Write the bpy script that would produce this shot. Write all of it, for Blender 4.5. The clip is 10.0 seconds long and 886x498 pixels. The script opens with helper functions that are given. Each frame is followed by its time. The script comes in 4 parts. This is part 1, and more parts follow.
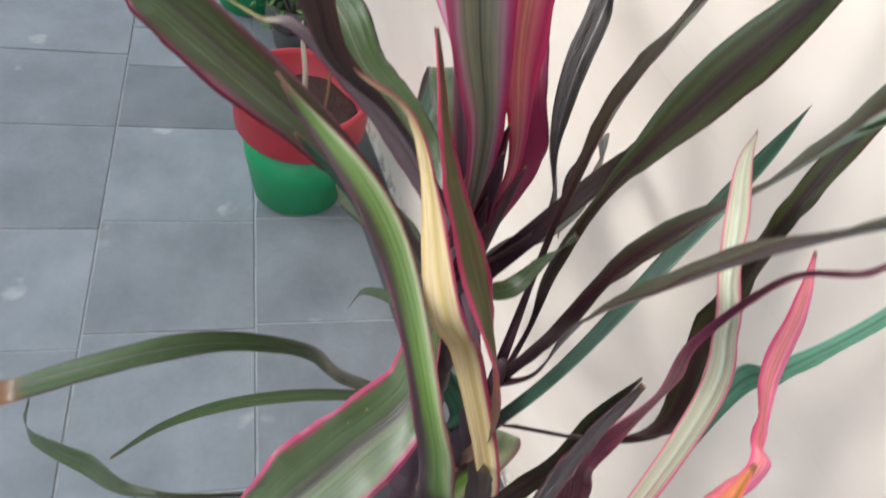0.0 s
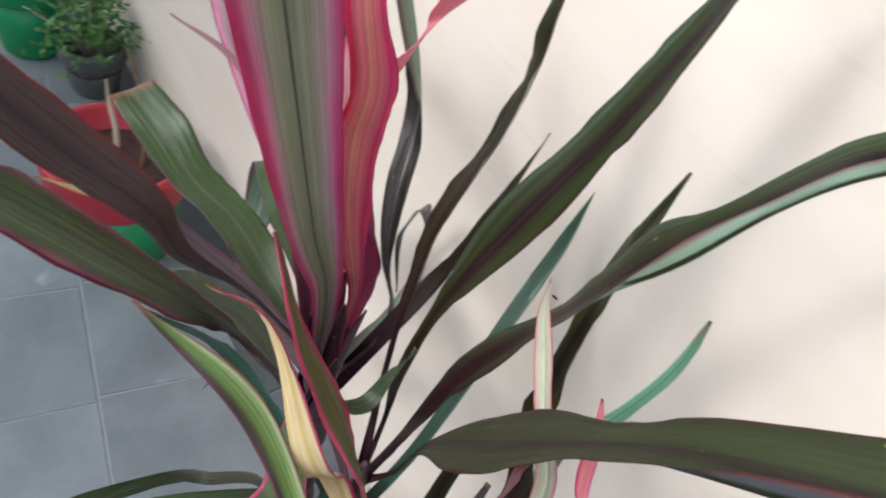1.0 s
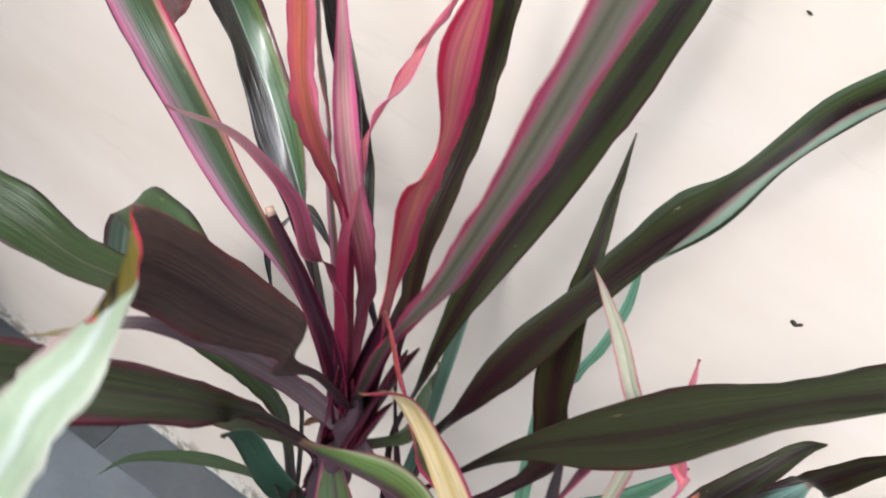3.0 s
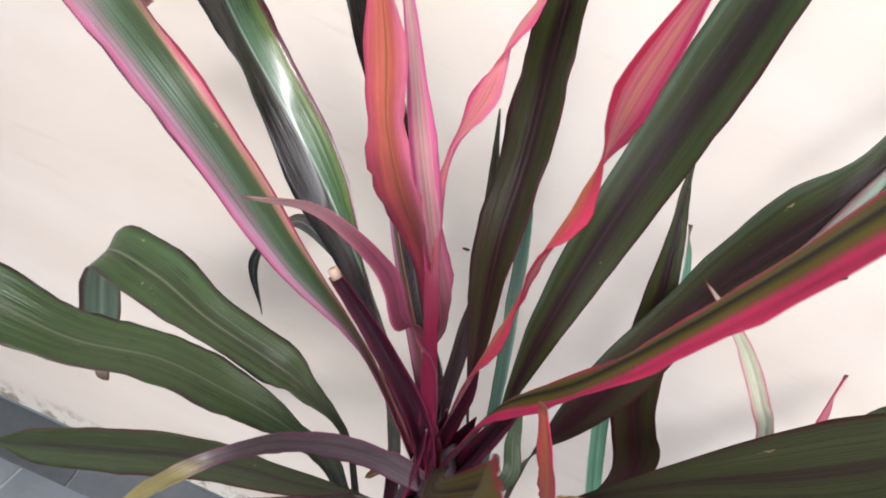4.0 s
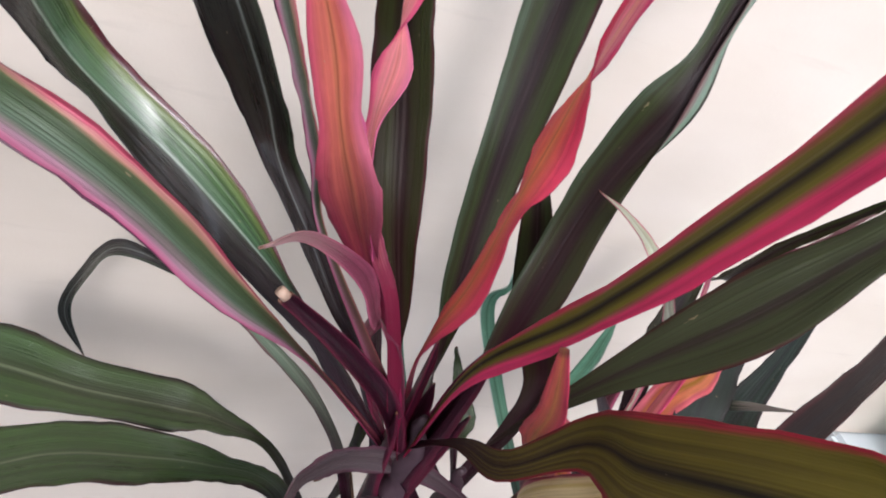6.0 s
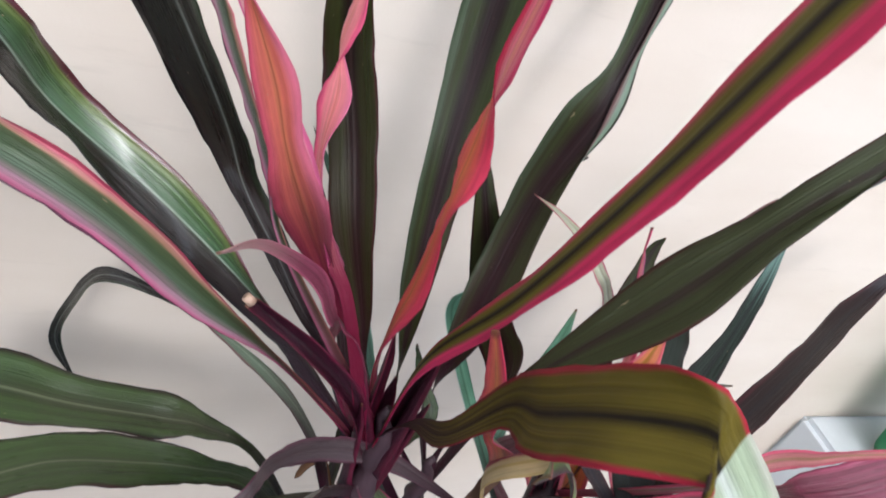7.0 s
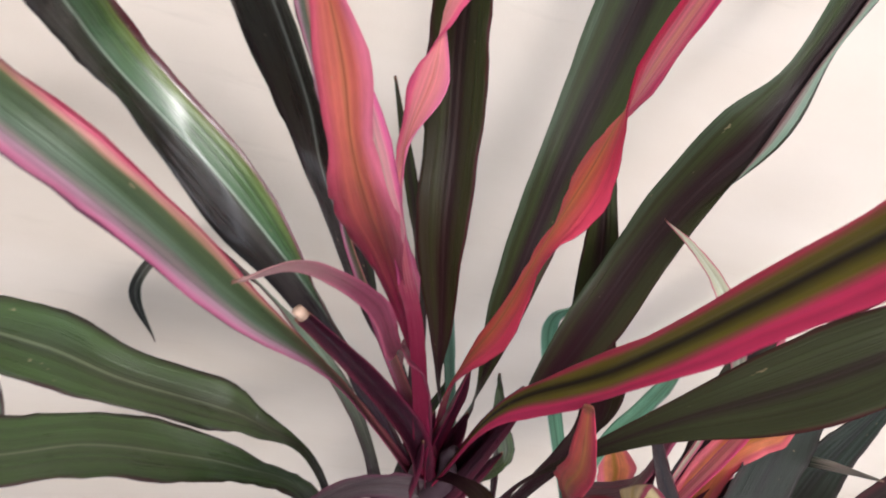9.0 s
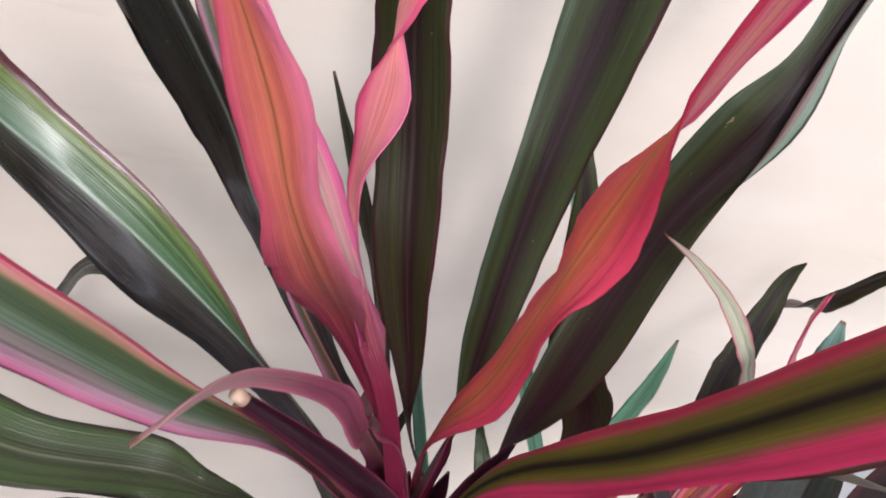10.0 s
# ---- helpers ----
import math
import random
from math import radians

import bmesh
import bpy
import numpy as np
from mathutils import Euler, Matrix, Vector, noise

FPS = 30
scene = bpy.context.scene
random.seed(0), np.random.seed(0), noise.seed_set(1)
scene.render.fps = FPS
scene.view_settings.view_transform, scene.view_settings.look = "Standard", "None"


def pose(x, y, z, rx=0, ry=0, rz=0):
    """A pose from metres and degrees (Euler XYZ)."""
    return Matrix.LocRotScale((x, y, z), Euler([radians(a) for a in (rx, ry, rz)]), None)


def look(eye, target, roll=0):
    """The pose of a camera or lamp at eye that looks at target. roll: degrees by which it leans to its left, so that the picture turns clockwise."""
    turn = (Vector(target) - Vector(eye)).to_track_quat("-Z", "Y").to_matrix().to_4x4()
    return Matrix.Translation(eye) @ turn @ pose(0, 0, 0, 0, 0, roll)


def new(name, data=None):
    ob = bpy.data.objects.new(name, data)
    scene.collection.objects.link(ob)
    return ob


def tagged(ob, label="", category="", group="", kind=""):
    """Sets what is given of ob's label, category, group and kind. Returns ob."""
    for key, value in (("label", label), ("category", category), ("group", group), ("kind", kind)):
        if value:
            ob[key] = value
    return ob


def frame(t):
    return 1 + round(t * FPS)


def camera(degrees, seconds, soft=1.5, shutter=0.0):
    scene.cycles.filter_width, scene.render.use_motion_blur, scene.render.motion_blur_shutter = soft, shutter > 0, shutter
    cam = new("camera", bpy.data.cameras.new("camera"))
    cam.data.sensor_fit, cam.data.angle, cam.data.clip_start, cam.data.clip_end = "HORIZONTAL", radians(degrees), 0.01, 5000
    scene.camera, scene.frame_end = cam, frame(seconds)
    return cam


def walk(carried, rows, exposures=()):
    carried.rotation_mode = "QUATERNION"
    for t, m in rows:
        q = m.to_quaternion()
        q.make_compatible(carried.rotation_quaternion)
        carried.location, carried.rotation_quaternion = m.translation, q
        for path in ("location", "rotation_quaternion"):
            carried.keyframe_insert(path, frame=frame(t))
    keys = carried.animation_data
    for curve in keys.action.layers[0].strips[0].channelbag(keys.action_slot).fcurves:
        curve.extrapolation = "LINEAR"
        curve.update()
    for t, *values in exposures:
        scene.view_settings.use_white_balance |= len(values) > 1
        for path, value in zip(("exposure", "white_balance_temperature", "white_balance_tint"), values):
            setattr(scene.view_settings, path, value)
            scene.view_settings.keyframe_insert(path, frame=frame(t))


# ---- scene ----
# exposure along the way: seconds, stops, kelvin, tint
EXPOSURES = [(0.0, 0.68, 6150, 9), (1.5, 0.40, 6050, 9), (3.0, 0.44, 6050, 10), (4.5, 0.60, 6100, 13), (5.5, 0.38, 6050, 14), (7.5, 0.24, 5950, 10), (8.0, 0.28, 6100, 10), (9.0, 0.36, 6250, 13), (10.0, 0.36, 6150, 15)]
cam = camera(62.40, 10.0, soft=1.8, shutter=0.4)
# seconds, place and turn of the hand-held camera
PATH = [
    (0, 0.4153, -0.5291, 1.2962, 41.14, -10.70, 71.23),
    (0.5, 0.3858, -0.5229, 1.3532, 42.73, -11.91, 67.75),
    (1, 0.3706, -0.5386, 1.4061, 43.14, -15.17, 56.83),
    (1.2, 0.3552, -0.5554, 1.4071, 43.38, -15.99, 52.15),
    (1.5, 0.3216, -0.5878, 1.4039, 43.55, -16.86, 45.03),
    (2, 0.2721, -0.6329, 1.4091, 45.99, -19.03, 37.04),
    (2.5, 0.2381, -0.6670, 1.4050, 46.03, -21.17, 32.73),
    (3, 0.1760, -0.6564, 1.3874, 46.02, -20.03, 27.87),
    (3.2, 0.1440, -0.6507, 1.3863, 46.59, -19.04, 25.18),
    (4.3, 0.0199, -0.5833, 1.3377, 43.99, -19.49, 13.54),
    (4.5, 0.0121, -0.5734, 1.3357, 44.64, -19.05, 10.88),
    (5, -0.0387, -0.5695, 1.3300, 47.13, -21.38, 0.36),
    (5.5, -0.0750, -0.5784, 1.3147, 47.98, -22.35, -7.64),
    (6.8, -0.0767, -0.6213, 1.3442, 51.81, -20.28, -15.31),
    (7, -0.0717, -0.6366, 1.3512, 51.94, -19.39, -15.14),
    (7.3, -0.0617, -0.6544, 1.3479, 51.23, -19.35, -14.22),
    (7.5, -0.0452, -0.6717, 1.3459, 49.13, -19.06, -11.38),
    (8, 0.0181, -0.6927, 1.3790, 48.61, -17.21, -3.09),
    (8.5, -0.0005, -0.6525, 1.3506, 47.47, -17.31, -0.08),
    (8.6, -0.0108, -0.6322, 1.3433, 47.40, -17.46, 0.12),
    (9, -0.0339, -0.5577, 1.3264, 45.29, -19.00, -2.78),
    (9.5, -0.0323, -0.5052, 1.3043, 44.58, -19.33, -6.70),
    (10, -0.0304, -0.4800, 1.2998, 44.32, -19.57, -8.78),
]
walk(cam, [(t, pose(x, y, z, a, b, c)) for t, x, y, z, a, b, c in PATH], EXPOSURES)

# ---- daylight ----
SUN_AZ, SUN_EL = -12.0, 42.0         # degrees: from the open side, a little to the left
world = bpy.data.worlds.new("sky")
scene.world = world
world.use_nodes = True
wn = world.node_tree.nodes
sky = wn.new("ShaderNodeTexSky")
sky.sky_type, sky.sun_disc = "NISHITA", False
sky.sun_elevation, sky.sun_rotation = radians(SUN_EL), radians(180 - SUN_AZ)
sky.dust_density, sky.air_density = 3.0, 1.0
wn["Background"].inputs["Strength"].default_value = 0.42
haze = wn.new("ShaderNodeHueSaturation")       # a pale, hazy sky
haze.inputs["Saturation"].default_value = 0.38
world.node_tree.links.new(sky.outputs[0], haze.inputs["Color"])
world.node_tree.links.new(haze.outputs[0], wn["Background"].inputs["Color"])
sun_data = bpy.data.lights.new("sun", "SUN")
sun_data.energy, sun_data.angle, sun_data.color = 0.60, radians(8), (1.0, 0.96, 0.92)
sun = new("sun", sun_data)
sun.matrix_world = look((3 * math.sin(radians(SUN_AZ)), -3 * math.cos(radians(SUN_AZ)), 3 * math.tan(radians(SUN_EL))), (0, 0, 0))


# ---- materials ----
def rgb(r, g, b):
    """Linear colour from 0..255 display values."""
    return tuple(((c / 255 + 0.055) / 1.055) ** 2.4 if c > 10 else c / 255 / 12.92 for c in (r, g, b)) + (1.0,)


class Nodes:
    """A small helper round one material's node tree."""

    def __init__(self, name):
        self.mat = bpy.data.materials.new(name)
        self.mat.use_nodes = True
        self.tree = self.mat.node_tree
        self.bsdf = self.tree.nodes["Principled BSDF"]
        self.out = self.tree.nodes["Material Output"]

    def node(self, kind, **sockets):
        n = self.tree.nodes.new("ShaderNode" + kind)
        for key, value in sockets.items():
            self.put(n, key, value)
        return n

    def put(self, n, key, value):
        sock = n.inputs[int(key[1:])] if key[0] == "i" and key[1:].isdigit() else n.inputs[key.replace("_", " ")]
        if isinstance(value, bpy.types.NodeSocket):
            self.tree.links.new(value, sock)
        else:
            sock.default_value = value

    def math(self, op, a, b=0.0, clamp=False):
        n = self.tree.nodes.new("ShaderNodeMath")
        n.operation, n.use_clamp = op, clamp
        self.put(n, "i0", a)
        self.put(n, "i1", b)
        return n.outputs[0]

    def mix(self, fac, a, b, blend="MIX"):
        n = self.tree.nodes.new("ShaderNodeMix")
        n.data_type, n.blend_type = "RGBA", blend
        self.put(n, "i0", fac)
        self.put(n, "i6", a)
        self.put(n, "i7", b)
        return n.outputs[2]

    def ramp(self, fac, *stops):
        n = self.tree.nodes.new("ShaderNodeValToRGB")
        els = n.color_ramp.elements
        while len(els) < len(stops):
            els.new(0.5)
        for e, (p, c) in zip(els, stops):
            e.position, e.color = p, c if len(c) == 4 else (*c, 1)
        self.put(n, "Fac", fac)
        return n.outputs[0]

    def noise(self, vector, scale, detail=3.0, rough=0.5):
        n = self.node("TexNoise", Scale=scale, Detail=detail, Roughness=rough)
        if vector is not None:
            self.put(n, "Vector", vector)
        return n.outputs[0]

    def bump(self, height, strength=0.3, distance=0.002):
        n = self.node("Bump", Strength=strength, Distance=distance, Height=height)
        self.tree.links.new(n.outputs[0], self.bsdf.inputs["Normal"])

    def coords(self, which="Object"):
        return self.tree.nodes.new("ShaderNodeTexCoord").outputs[which]

    def scaled(self, vector, sx, sy, sz):
        n = self.tree.nodes.new("ShaderNodeMapping")
        self.put(n, "Vector", vector)
        n.inputs["Scale"].default_value = (sx, sy, sz)
        return n.outputs[0]


GREY0, GREY1 = (0, 0, 0, 1), (1, 1, 1, 1)
PETIOLE = rgb(50, 18, 34)


def leaf_material(name, mid, blade, edge_a, edge_b, wide_a=0.06, wide_b=0.06, rib=None, streak=0.35,
                  petiole=0.22, rough=0.31, through_light=0.14, foot=PETIOLE, soft=0.10, deep=0.38, coat=0.0, bands=None, midw=0.03, rib_at=0.5, shine=0.4, flush=0.0, feather=1.0, flush_to=0.85, tip_fade=None, rib_show=0.7):
    """Across the leaf: margin b, blade, middle, blade, margin a; along it, a dark stalk; fine long streaks."""
    k = Nodes(name)
    uv = k.coords("UV")
    sep = k.node("SeparateXYZ", Vector=uv)
    u, v = sep.outputs[0], sep.outputs[1]
    rnd = k.node("ObjectInfo").outputs["Random"]
    shift = k.node("CombineXYZ", X=rnd, Y=k.math("MULTIPLY", rnd, 7.3), Z=0.0).outputs[0]
    moved = k.node("VectorMath", i0=uv, i1=shift).outputs[0]
    wob = k.noise(k.scaled(moved, 2.0, 6.0, 1), 1.0, 3)
    fine = k.noise(k.scaled(moved, 52.0, 0.9, 1), 1.0, 5, 0.65)
    band = k.noise(k.scaled(moved, 11.0, 0.7, 1), 1.0, 2)
    blot = k.noise(k.scaled(moved, 5.0, 14.0, 1), 1.0, 4, 0.6)
    uu = k.math("ADD", u, k.math("MULTIPLY", k.math("SUBTRACT", wob, 0.5), 0.20 * feather))
    uu = k.math("ADD", uu, k.math("MULTIPLY", k.math("SUBTRACT", fine, 0.5), 0.08 * feather))
    lo, hi = min(wide_b + soft, 0.44 - midw), max(1 - wide_a - soft, 0.56 + midw)
    stops = bands or [(0.0, edge_b), (max(wide_b, 0.012), edge_b), (min(lo, 0.38 - midw), blade), (0.40 - midw, blade), (0.5 - 0.5 * midw, mid),
                      (0.5 + 0.5 * midw, mid), (0.60 + midw, blade), (max(hi, 0.62 + midw), blade), (min(1 - wide_a, 0.988), edge_a)]
    col = k.ramp(uu, *stops)
    # streaks: lighter and darker lines along the veins
    lum = k.math("ADD", k.math("MULTIPLY", k.math("SUBTRACT", fine, 0.5), 2.2 * streak), k.math("MULTIPLY", k.math("SUBTRACT", band, 0.5), 2.0 * streak))
    lum = k.math("ADD", lum, k.math("MULTIPLY", k.math("SUBTRACT", blot, 0.5), 0.5))
    lum = k.math("MULTIPLY", k.math("ADD", lum, 1.0), deep if through_light < 0.2 else 0.95)
    grey = k.node("CombineXYZ", X=lum, Y=lum, Z=lum).outputs[0]
    col = k.mix(1.0, col, grey, "MULTIPLY")
    # midrib
    if rib is not None:
        near = k.math("ABSOLUTE", k.math("SUBTRACT", u, rib_at))
        col = k.mix(k.math("MULTIPLY", k.ramp(near, (0.0, GREY1), (0.006, GREY1), (0.03, GREY0)), k.math("ADD", rib_show - 0.25, k.math("MULTIPLY", blot, 0.5), True)), col, rib)
    # a maroon flush that fades out along the blade in long uneven streaks
    if flush > 0:
        way = k.math("ADD", v, k.math("ADD", k.math("MULTIPLY", k.math("SUBTRACT", band, 0.5), 0.5), k.math("MULTIPLY", k.math("SUBTRACT", fine, 0.5), 0.35)))
        col = k.mix(k.math("MULTIPLY", k.ramp(way, (0.12, GREY1), (flush_to, GREY0)), flush), col, rgb(50, 24, 26))
    # the stalk
    stalk = k.ramp(k.math("ADD", v, k.math("MULTIPLY", k.math("SUBTRACT", band, 0.5), 0.18)), (max(petiole - 0.18, 0.0), GREY1), (petiole + 0.06, GREY0))
    col = k.mix(stalk, col, foot)
    # a blade that fades towards its end
    if tip_fade:
        late = k.ramp(k.math("ADD", v, k.math("MULTIPLY", k.math("SUBTRACT", band, 0.5), 0.3)), (tip_fade[0], GREY0), (tip_fade[1], GREY1))
        col = k.mix(k.math("MULTIPLY", late, 0.85), col, tip_fade[2])
    # dust, nicks and pale scars
    spots = k.ramp(k.noise(k.scaled(moved, 9.0, 60.0, 1), 1.0, 2), (0.735, GREY0), (0.77, GREY1))
    col = k.mix(k.math("MULTIPLY", spots, 0.45), col, rgb(170, 150, 120))
    dry = k.ramp(k.math("ADD", v, k.math("MULTIPLY", k.math("SUBTRACT", blot, 0.5), 0.03)), (0.975, GREY0), (0.992, GREY1))
    col = k.mix(k.math("MULTIPLY", dry, 0.8), col, rgb(120, 84, 62))
    k.put(k.bsdf, "Base_Color", col)
    k.put(k.bsdf, "Roughness", k.math("ADD", rough - 0.14, k.math("ADD", k.math("MULTIPLY", blot, 0.14), k.math("MULTIPLY", fine, 0.14))))
    k.put(k.bsdf, "Specular_IOR_Level", shine)
    k.put(k.bsdf, "Coat_Weight", coat)
    k.put(k.bsdf, "Coat_Roughness", 0.2)
    k.bump(k.math("ADD", fine, k.math("MULTIPLY", band, 2.6)), 0.5, 0.0014)
    if through_light > 0:
        tr = k.node("BsdfTranslucent", Color=col)
        mx = k.node("MixShader", i0=through_light, i1=k.bsdf.outputs[0], i2=tr.outputs[0])
        k.tree.links.new(mx.outputs[0], k.out.inputs["Surface"])
    return k.mat


DK = rgb(52, 50, 44)
VAR_PINK = leaf_material("variegated_pink_leaf", DK, DK, DK, DK, streak=0.5, deep=0.86, petiole=0.16, foot=rgb(110, 36, 62), coat=0.15, bands=[
    (0.0, rgb(206, 84, 112)), (0.05, rgb(206, 140, 136)), (0.11, rgb(168, 126, 104)), (0.18, rgb(84, 98, 62)), (0.32, rgb(64, 84, 54)), (0.42, rgb(74, 94, 66)),
    (0.54, rgb(104, 126, 104)), (0.66, rgb(146, 134, 132)), (0.78, rgb(200, 156, 176)), (0.88, rgb(210, 136, 168)), (0.975, rgb(190, 88, 128)), (0.99, rgb(90, 46, 66))], feather=1.9)
# pale rib drawn as a gloss streak; one half green, other near black
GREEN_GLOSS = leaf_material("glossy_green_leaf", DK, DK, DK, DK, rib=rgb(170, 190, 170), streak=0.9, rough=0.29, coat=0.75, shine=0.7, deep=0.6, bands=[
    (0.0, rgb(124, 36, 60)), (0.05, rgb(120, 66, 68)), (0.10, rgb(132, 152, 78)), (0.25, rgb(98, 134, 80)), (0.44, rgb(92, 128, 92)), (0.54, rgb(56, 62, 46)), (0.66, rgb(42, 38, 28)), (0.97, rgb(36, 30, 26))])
# the light rib colour paints a white sheen line along the dark blade
DARK_GLOSS = leaf_material("glossy_dark_leaf", rgb(74, 76, 62), rgb(50, 50, 38), rgb(34, 28, 26), rgb(74, 98, 66), 0.05, 0.10, rib=rgb(150, 156, 150), streak=0.8, rough=0.29, coat=0.4, shine=0.55, flush=0.6)
CORAL = leaf_material("coral_leaf", rgb(206, 126, 92), rgb(212, 114, 100), rgb(214, 94, 118), rgb(226, 124, 150), 0.06, 0.08, rib=rgb(140, 62, 52), streak=0.2, petiole=0.40, foot=rgb(132, 36, 66), through_light=0.34, soft=0.22, feather=0.8, coat=0.15, rib_show=0.55)
CORAL_RED = leaf_material("coral_red_leaf", rgb(246, 154, 100), rgb(248, 126, 106), rgb(248, 100, 114), rgb(248, 88, 122), 0.06, 0.12, rib=rgb(176, 84, 60), streak=0.15, petiole=0.16, through_light=0.52, soft=0.24, feather=0.8, rib_show=0.5)
CORAL_BROWN = leaf_material("coral_leaf_brown_foot", rgb(246, 154, 100), rgb(248, 126, 106), rgb(248, 100, 114), rgb(248, 88, 122), 0.06, 0.12, streak=0.4, petiole=0.55, foot=rgb(126, 98, 84), through_light=0.4, soft=0.24, feather=0.8)
PINK = leaf_material("pink_leaf", rgb(238, 154, 150), rgb(238, 148, 156), rgb(232, 96, 140), rgb(238, 134, 172), 0.08, 0.08, rib=rgb(200, 104, 108), streak=0.4, petiole=0.05, foot=rgb(196, 86, 126), through_light=0.34, soft=0.16, feather=1.4)
PINK_CURL = leaf_material("curled_pink_leaf", rgb(238, 154, 150), rgb(238, 148, 156), rgb(232, 96, 140), rgb(238, 134, 172), 0.08, 0.08, rib=rgb(200, 104, 108), streak=0.4, petiole=0.36, foot=rgb(132, 36, 66), through_light=0.34, soft=0.16, feather=1.4)
PINK_STRIPE = leaf_material("pink_striped_leaf", rgb(190, 150, 118), rgb(212, 140, 140), rgb(218, 100, 130), rgb(218, 110, 130), 0.1, 0.1, streak=0.5, petiole=0.03, foot=rgb(200, 90, 120), through_light=0.3)
PALE_PINK = leaf_material("pale_pink_leaf", rgb(224, 190, 180), rgb(230, 168, 176), rgb(226, 110, 160), rgb(232, 120, 170), 0.10, 0.14, streak=0.5, petiole=0.46, foot=rgb(140, 38, 76), through_light=0.3)
DUSKY_PINK = leaf_material("dusky_pink_leaf", rgb(122, 58, 76), rgb(138, 68, 90), rgb(176, 84, 114), rgb(182, 92, 120), 0.06, 0.06, rib=rgb(104, 46, 66), streak=0.4, petiole=0.12, foot=rgb(84, 30, 52), through_light=0.22, flush=0.6, flush_to=0.75, deep=0.9, tip_fade=(0.72, 0.98, rgb(206, 170, 164)))
DARK_GREEN = leaf_material("dark_green_leaf", rgb(44, 32, 30), rgb(76, 92, 42), rgb(104, 42, 50), rgb(116, 34, 52), 0.010, 0.014, soft=0.05, rib=rgb(62, 52, 46), midw=0.12, streak=0.5, coat=0.03, shine=0.2, flush=0.75, flush_to=1.0, feather=1.2, rough=0.34)
DARK_PURPLE_MID = leaf_material("dark_leaf_purple_middle", rgb(46, 30, 34), rgb(76, 98, 48), rgb(112, 142, 106), rgb(92, 44, 48), 0.07, 0.006, soft=0.06, rib=rgb(50, 38, 40), midw=0.19, streak=0.5, coat=0.03, shine=0.22, flush=0.6, feather=1.1, rough=0.34)
DARK_LEAF = leaf_material("dark_brown_green_leaf", rgb(66, 62, 50), rgb(82, 94, 58), rgb(96, 58, 50), rgb(104, 52, 54), 0.006, 0.010, soft=0.04, rib=rgb(50, 44, 38), streak=0.45, shine=0.25, deep=0.44, flush=0.3, rough=0.34)
GREEN = leaf_material("green_leaf", rgb(84, 104, 62), rgb(88, 120, 62), rgb(72, 56, 48), rgb(92, 50, 52), 0.010, 0.014, soft=0.04, rib=rgb(110, 120, 92), petiole=0.14, flush=0.35, flush_to=0.7, streak=0.55, coat=0.22, shine=0.5, rough=0.3)
GREEN_RED_EDGE = leaf_material("green_leaf_red_edge", rgb(80, 92, 46), rgb(92, 112, 52), rgb(130, 52, 62), rgb(148, 46, 70), 0.05, 0.06, rib=rgb(70, 60, 54), petiole=0.18, flush=0.75, streak=0.6, coat=0.2, feather=1.3)
PURPLE_GREY = leaf_material("purple_grey_leaf", rgb(110, 88, 92), rgb(124, 106, 110), rgb(140, 84, 106), rgb(140, 88, 108), 0.05, 0.05, streak=0.6, petiole=0.12, coat=0.25, deep=0.52, tip_fade=(0.72, 0.92, rgb(190, 180, 108)))
OLIVE_RED_EDGE = leaf_material("olive_leaf_red_edge", rgb(48, 40, 26), rgb(128, 114, 44), rgb(212, 54, 78), rgb(216, 54, 82), 0.03, 0.035, soft=0.05, rib=rgb(34, 30, 26), streak=0.2, petiole=0.1, through_light=0.42, midw=0.02, flush=0.9, flush_to=0.45, feather=0.5, rough=0.4, shine=0.3)
PINK_MARGIN = leaf_material("olive_leaf_pink_margin", rgb(56, 46, 34), rgb(146, 136, 58), rgb(240, 84, 124), rgb(255, 88, 140), 0.11, 0.18, rib=rgb(54, 46, 40), streak=0.3, petiole=0.1, foot=rgb(120, 30, 60), through_light=0.64, feather=0.7, midw=0.05, soft=0.14)
CREAM = leaf_material("cream_leaf", rgb(206, 184, 120), rgb(226, 206, 160), rgb(170, 60, 92), rgb(222, 196, 140), 0.10, 0.04, streak=0.3, petiole=0.02, through_light=0.3)
TEAL = leaf_material("pale_teal_leaf", rgb(96, 140, 112), rgb(108, 160, 132), rgb(160, 190, 172), rgb(96, 140, 116), 0.05, 0.05, streak=0.7, petiole=0.05, through_light=0.3, tip_fade=(0.93, 1.0, rgb(150, 120, 90)))
TEAL_DARK = leaf_material("dark_teal_leaf", rgb(40, 50, 42), rgb(50, 68, 54), rgb(60, 50, 46), rgb(60, 44, 44), 0.01, 0.01, petiole=0.05, rough=0.42, shine=0.22, streak=0.5, flush=0.3, tip_fade=(0.80, 1.0, rgb(126, 160, 150)))
PALE_STRIPE = leaf_material("pale_striped_leaf", rgb(196, 200, 180), rgb(186, 186, 160), rgb(206, 130, 140), rgb(200, 110, 130), 0.05, 0.05, streak=0.6, petiole=0.05, foot=rgb(196, 90, 120), through_light=0.3)
ORANGE = leaf_material("orange_pink_leaf", rgb(206, 150, 66), rgb(244, 160, 116), rgb(244, 132, 142), rgb(244, 136, 150), 0.12, 0.12, midw=0.03, streak=0.3, petiole=0.03, foot=rgb(200, 96, 120), through_light=0.3)
PURPLE_DARK = leaf_material("dark_purple_leaf", rgb(52, 44, 54), rgb(62, 42, 46), rgb(110, 54, 66), rgb(96, 54, 60), 0.04, 0.04, petiole=0.05)
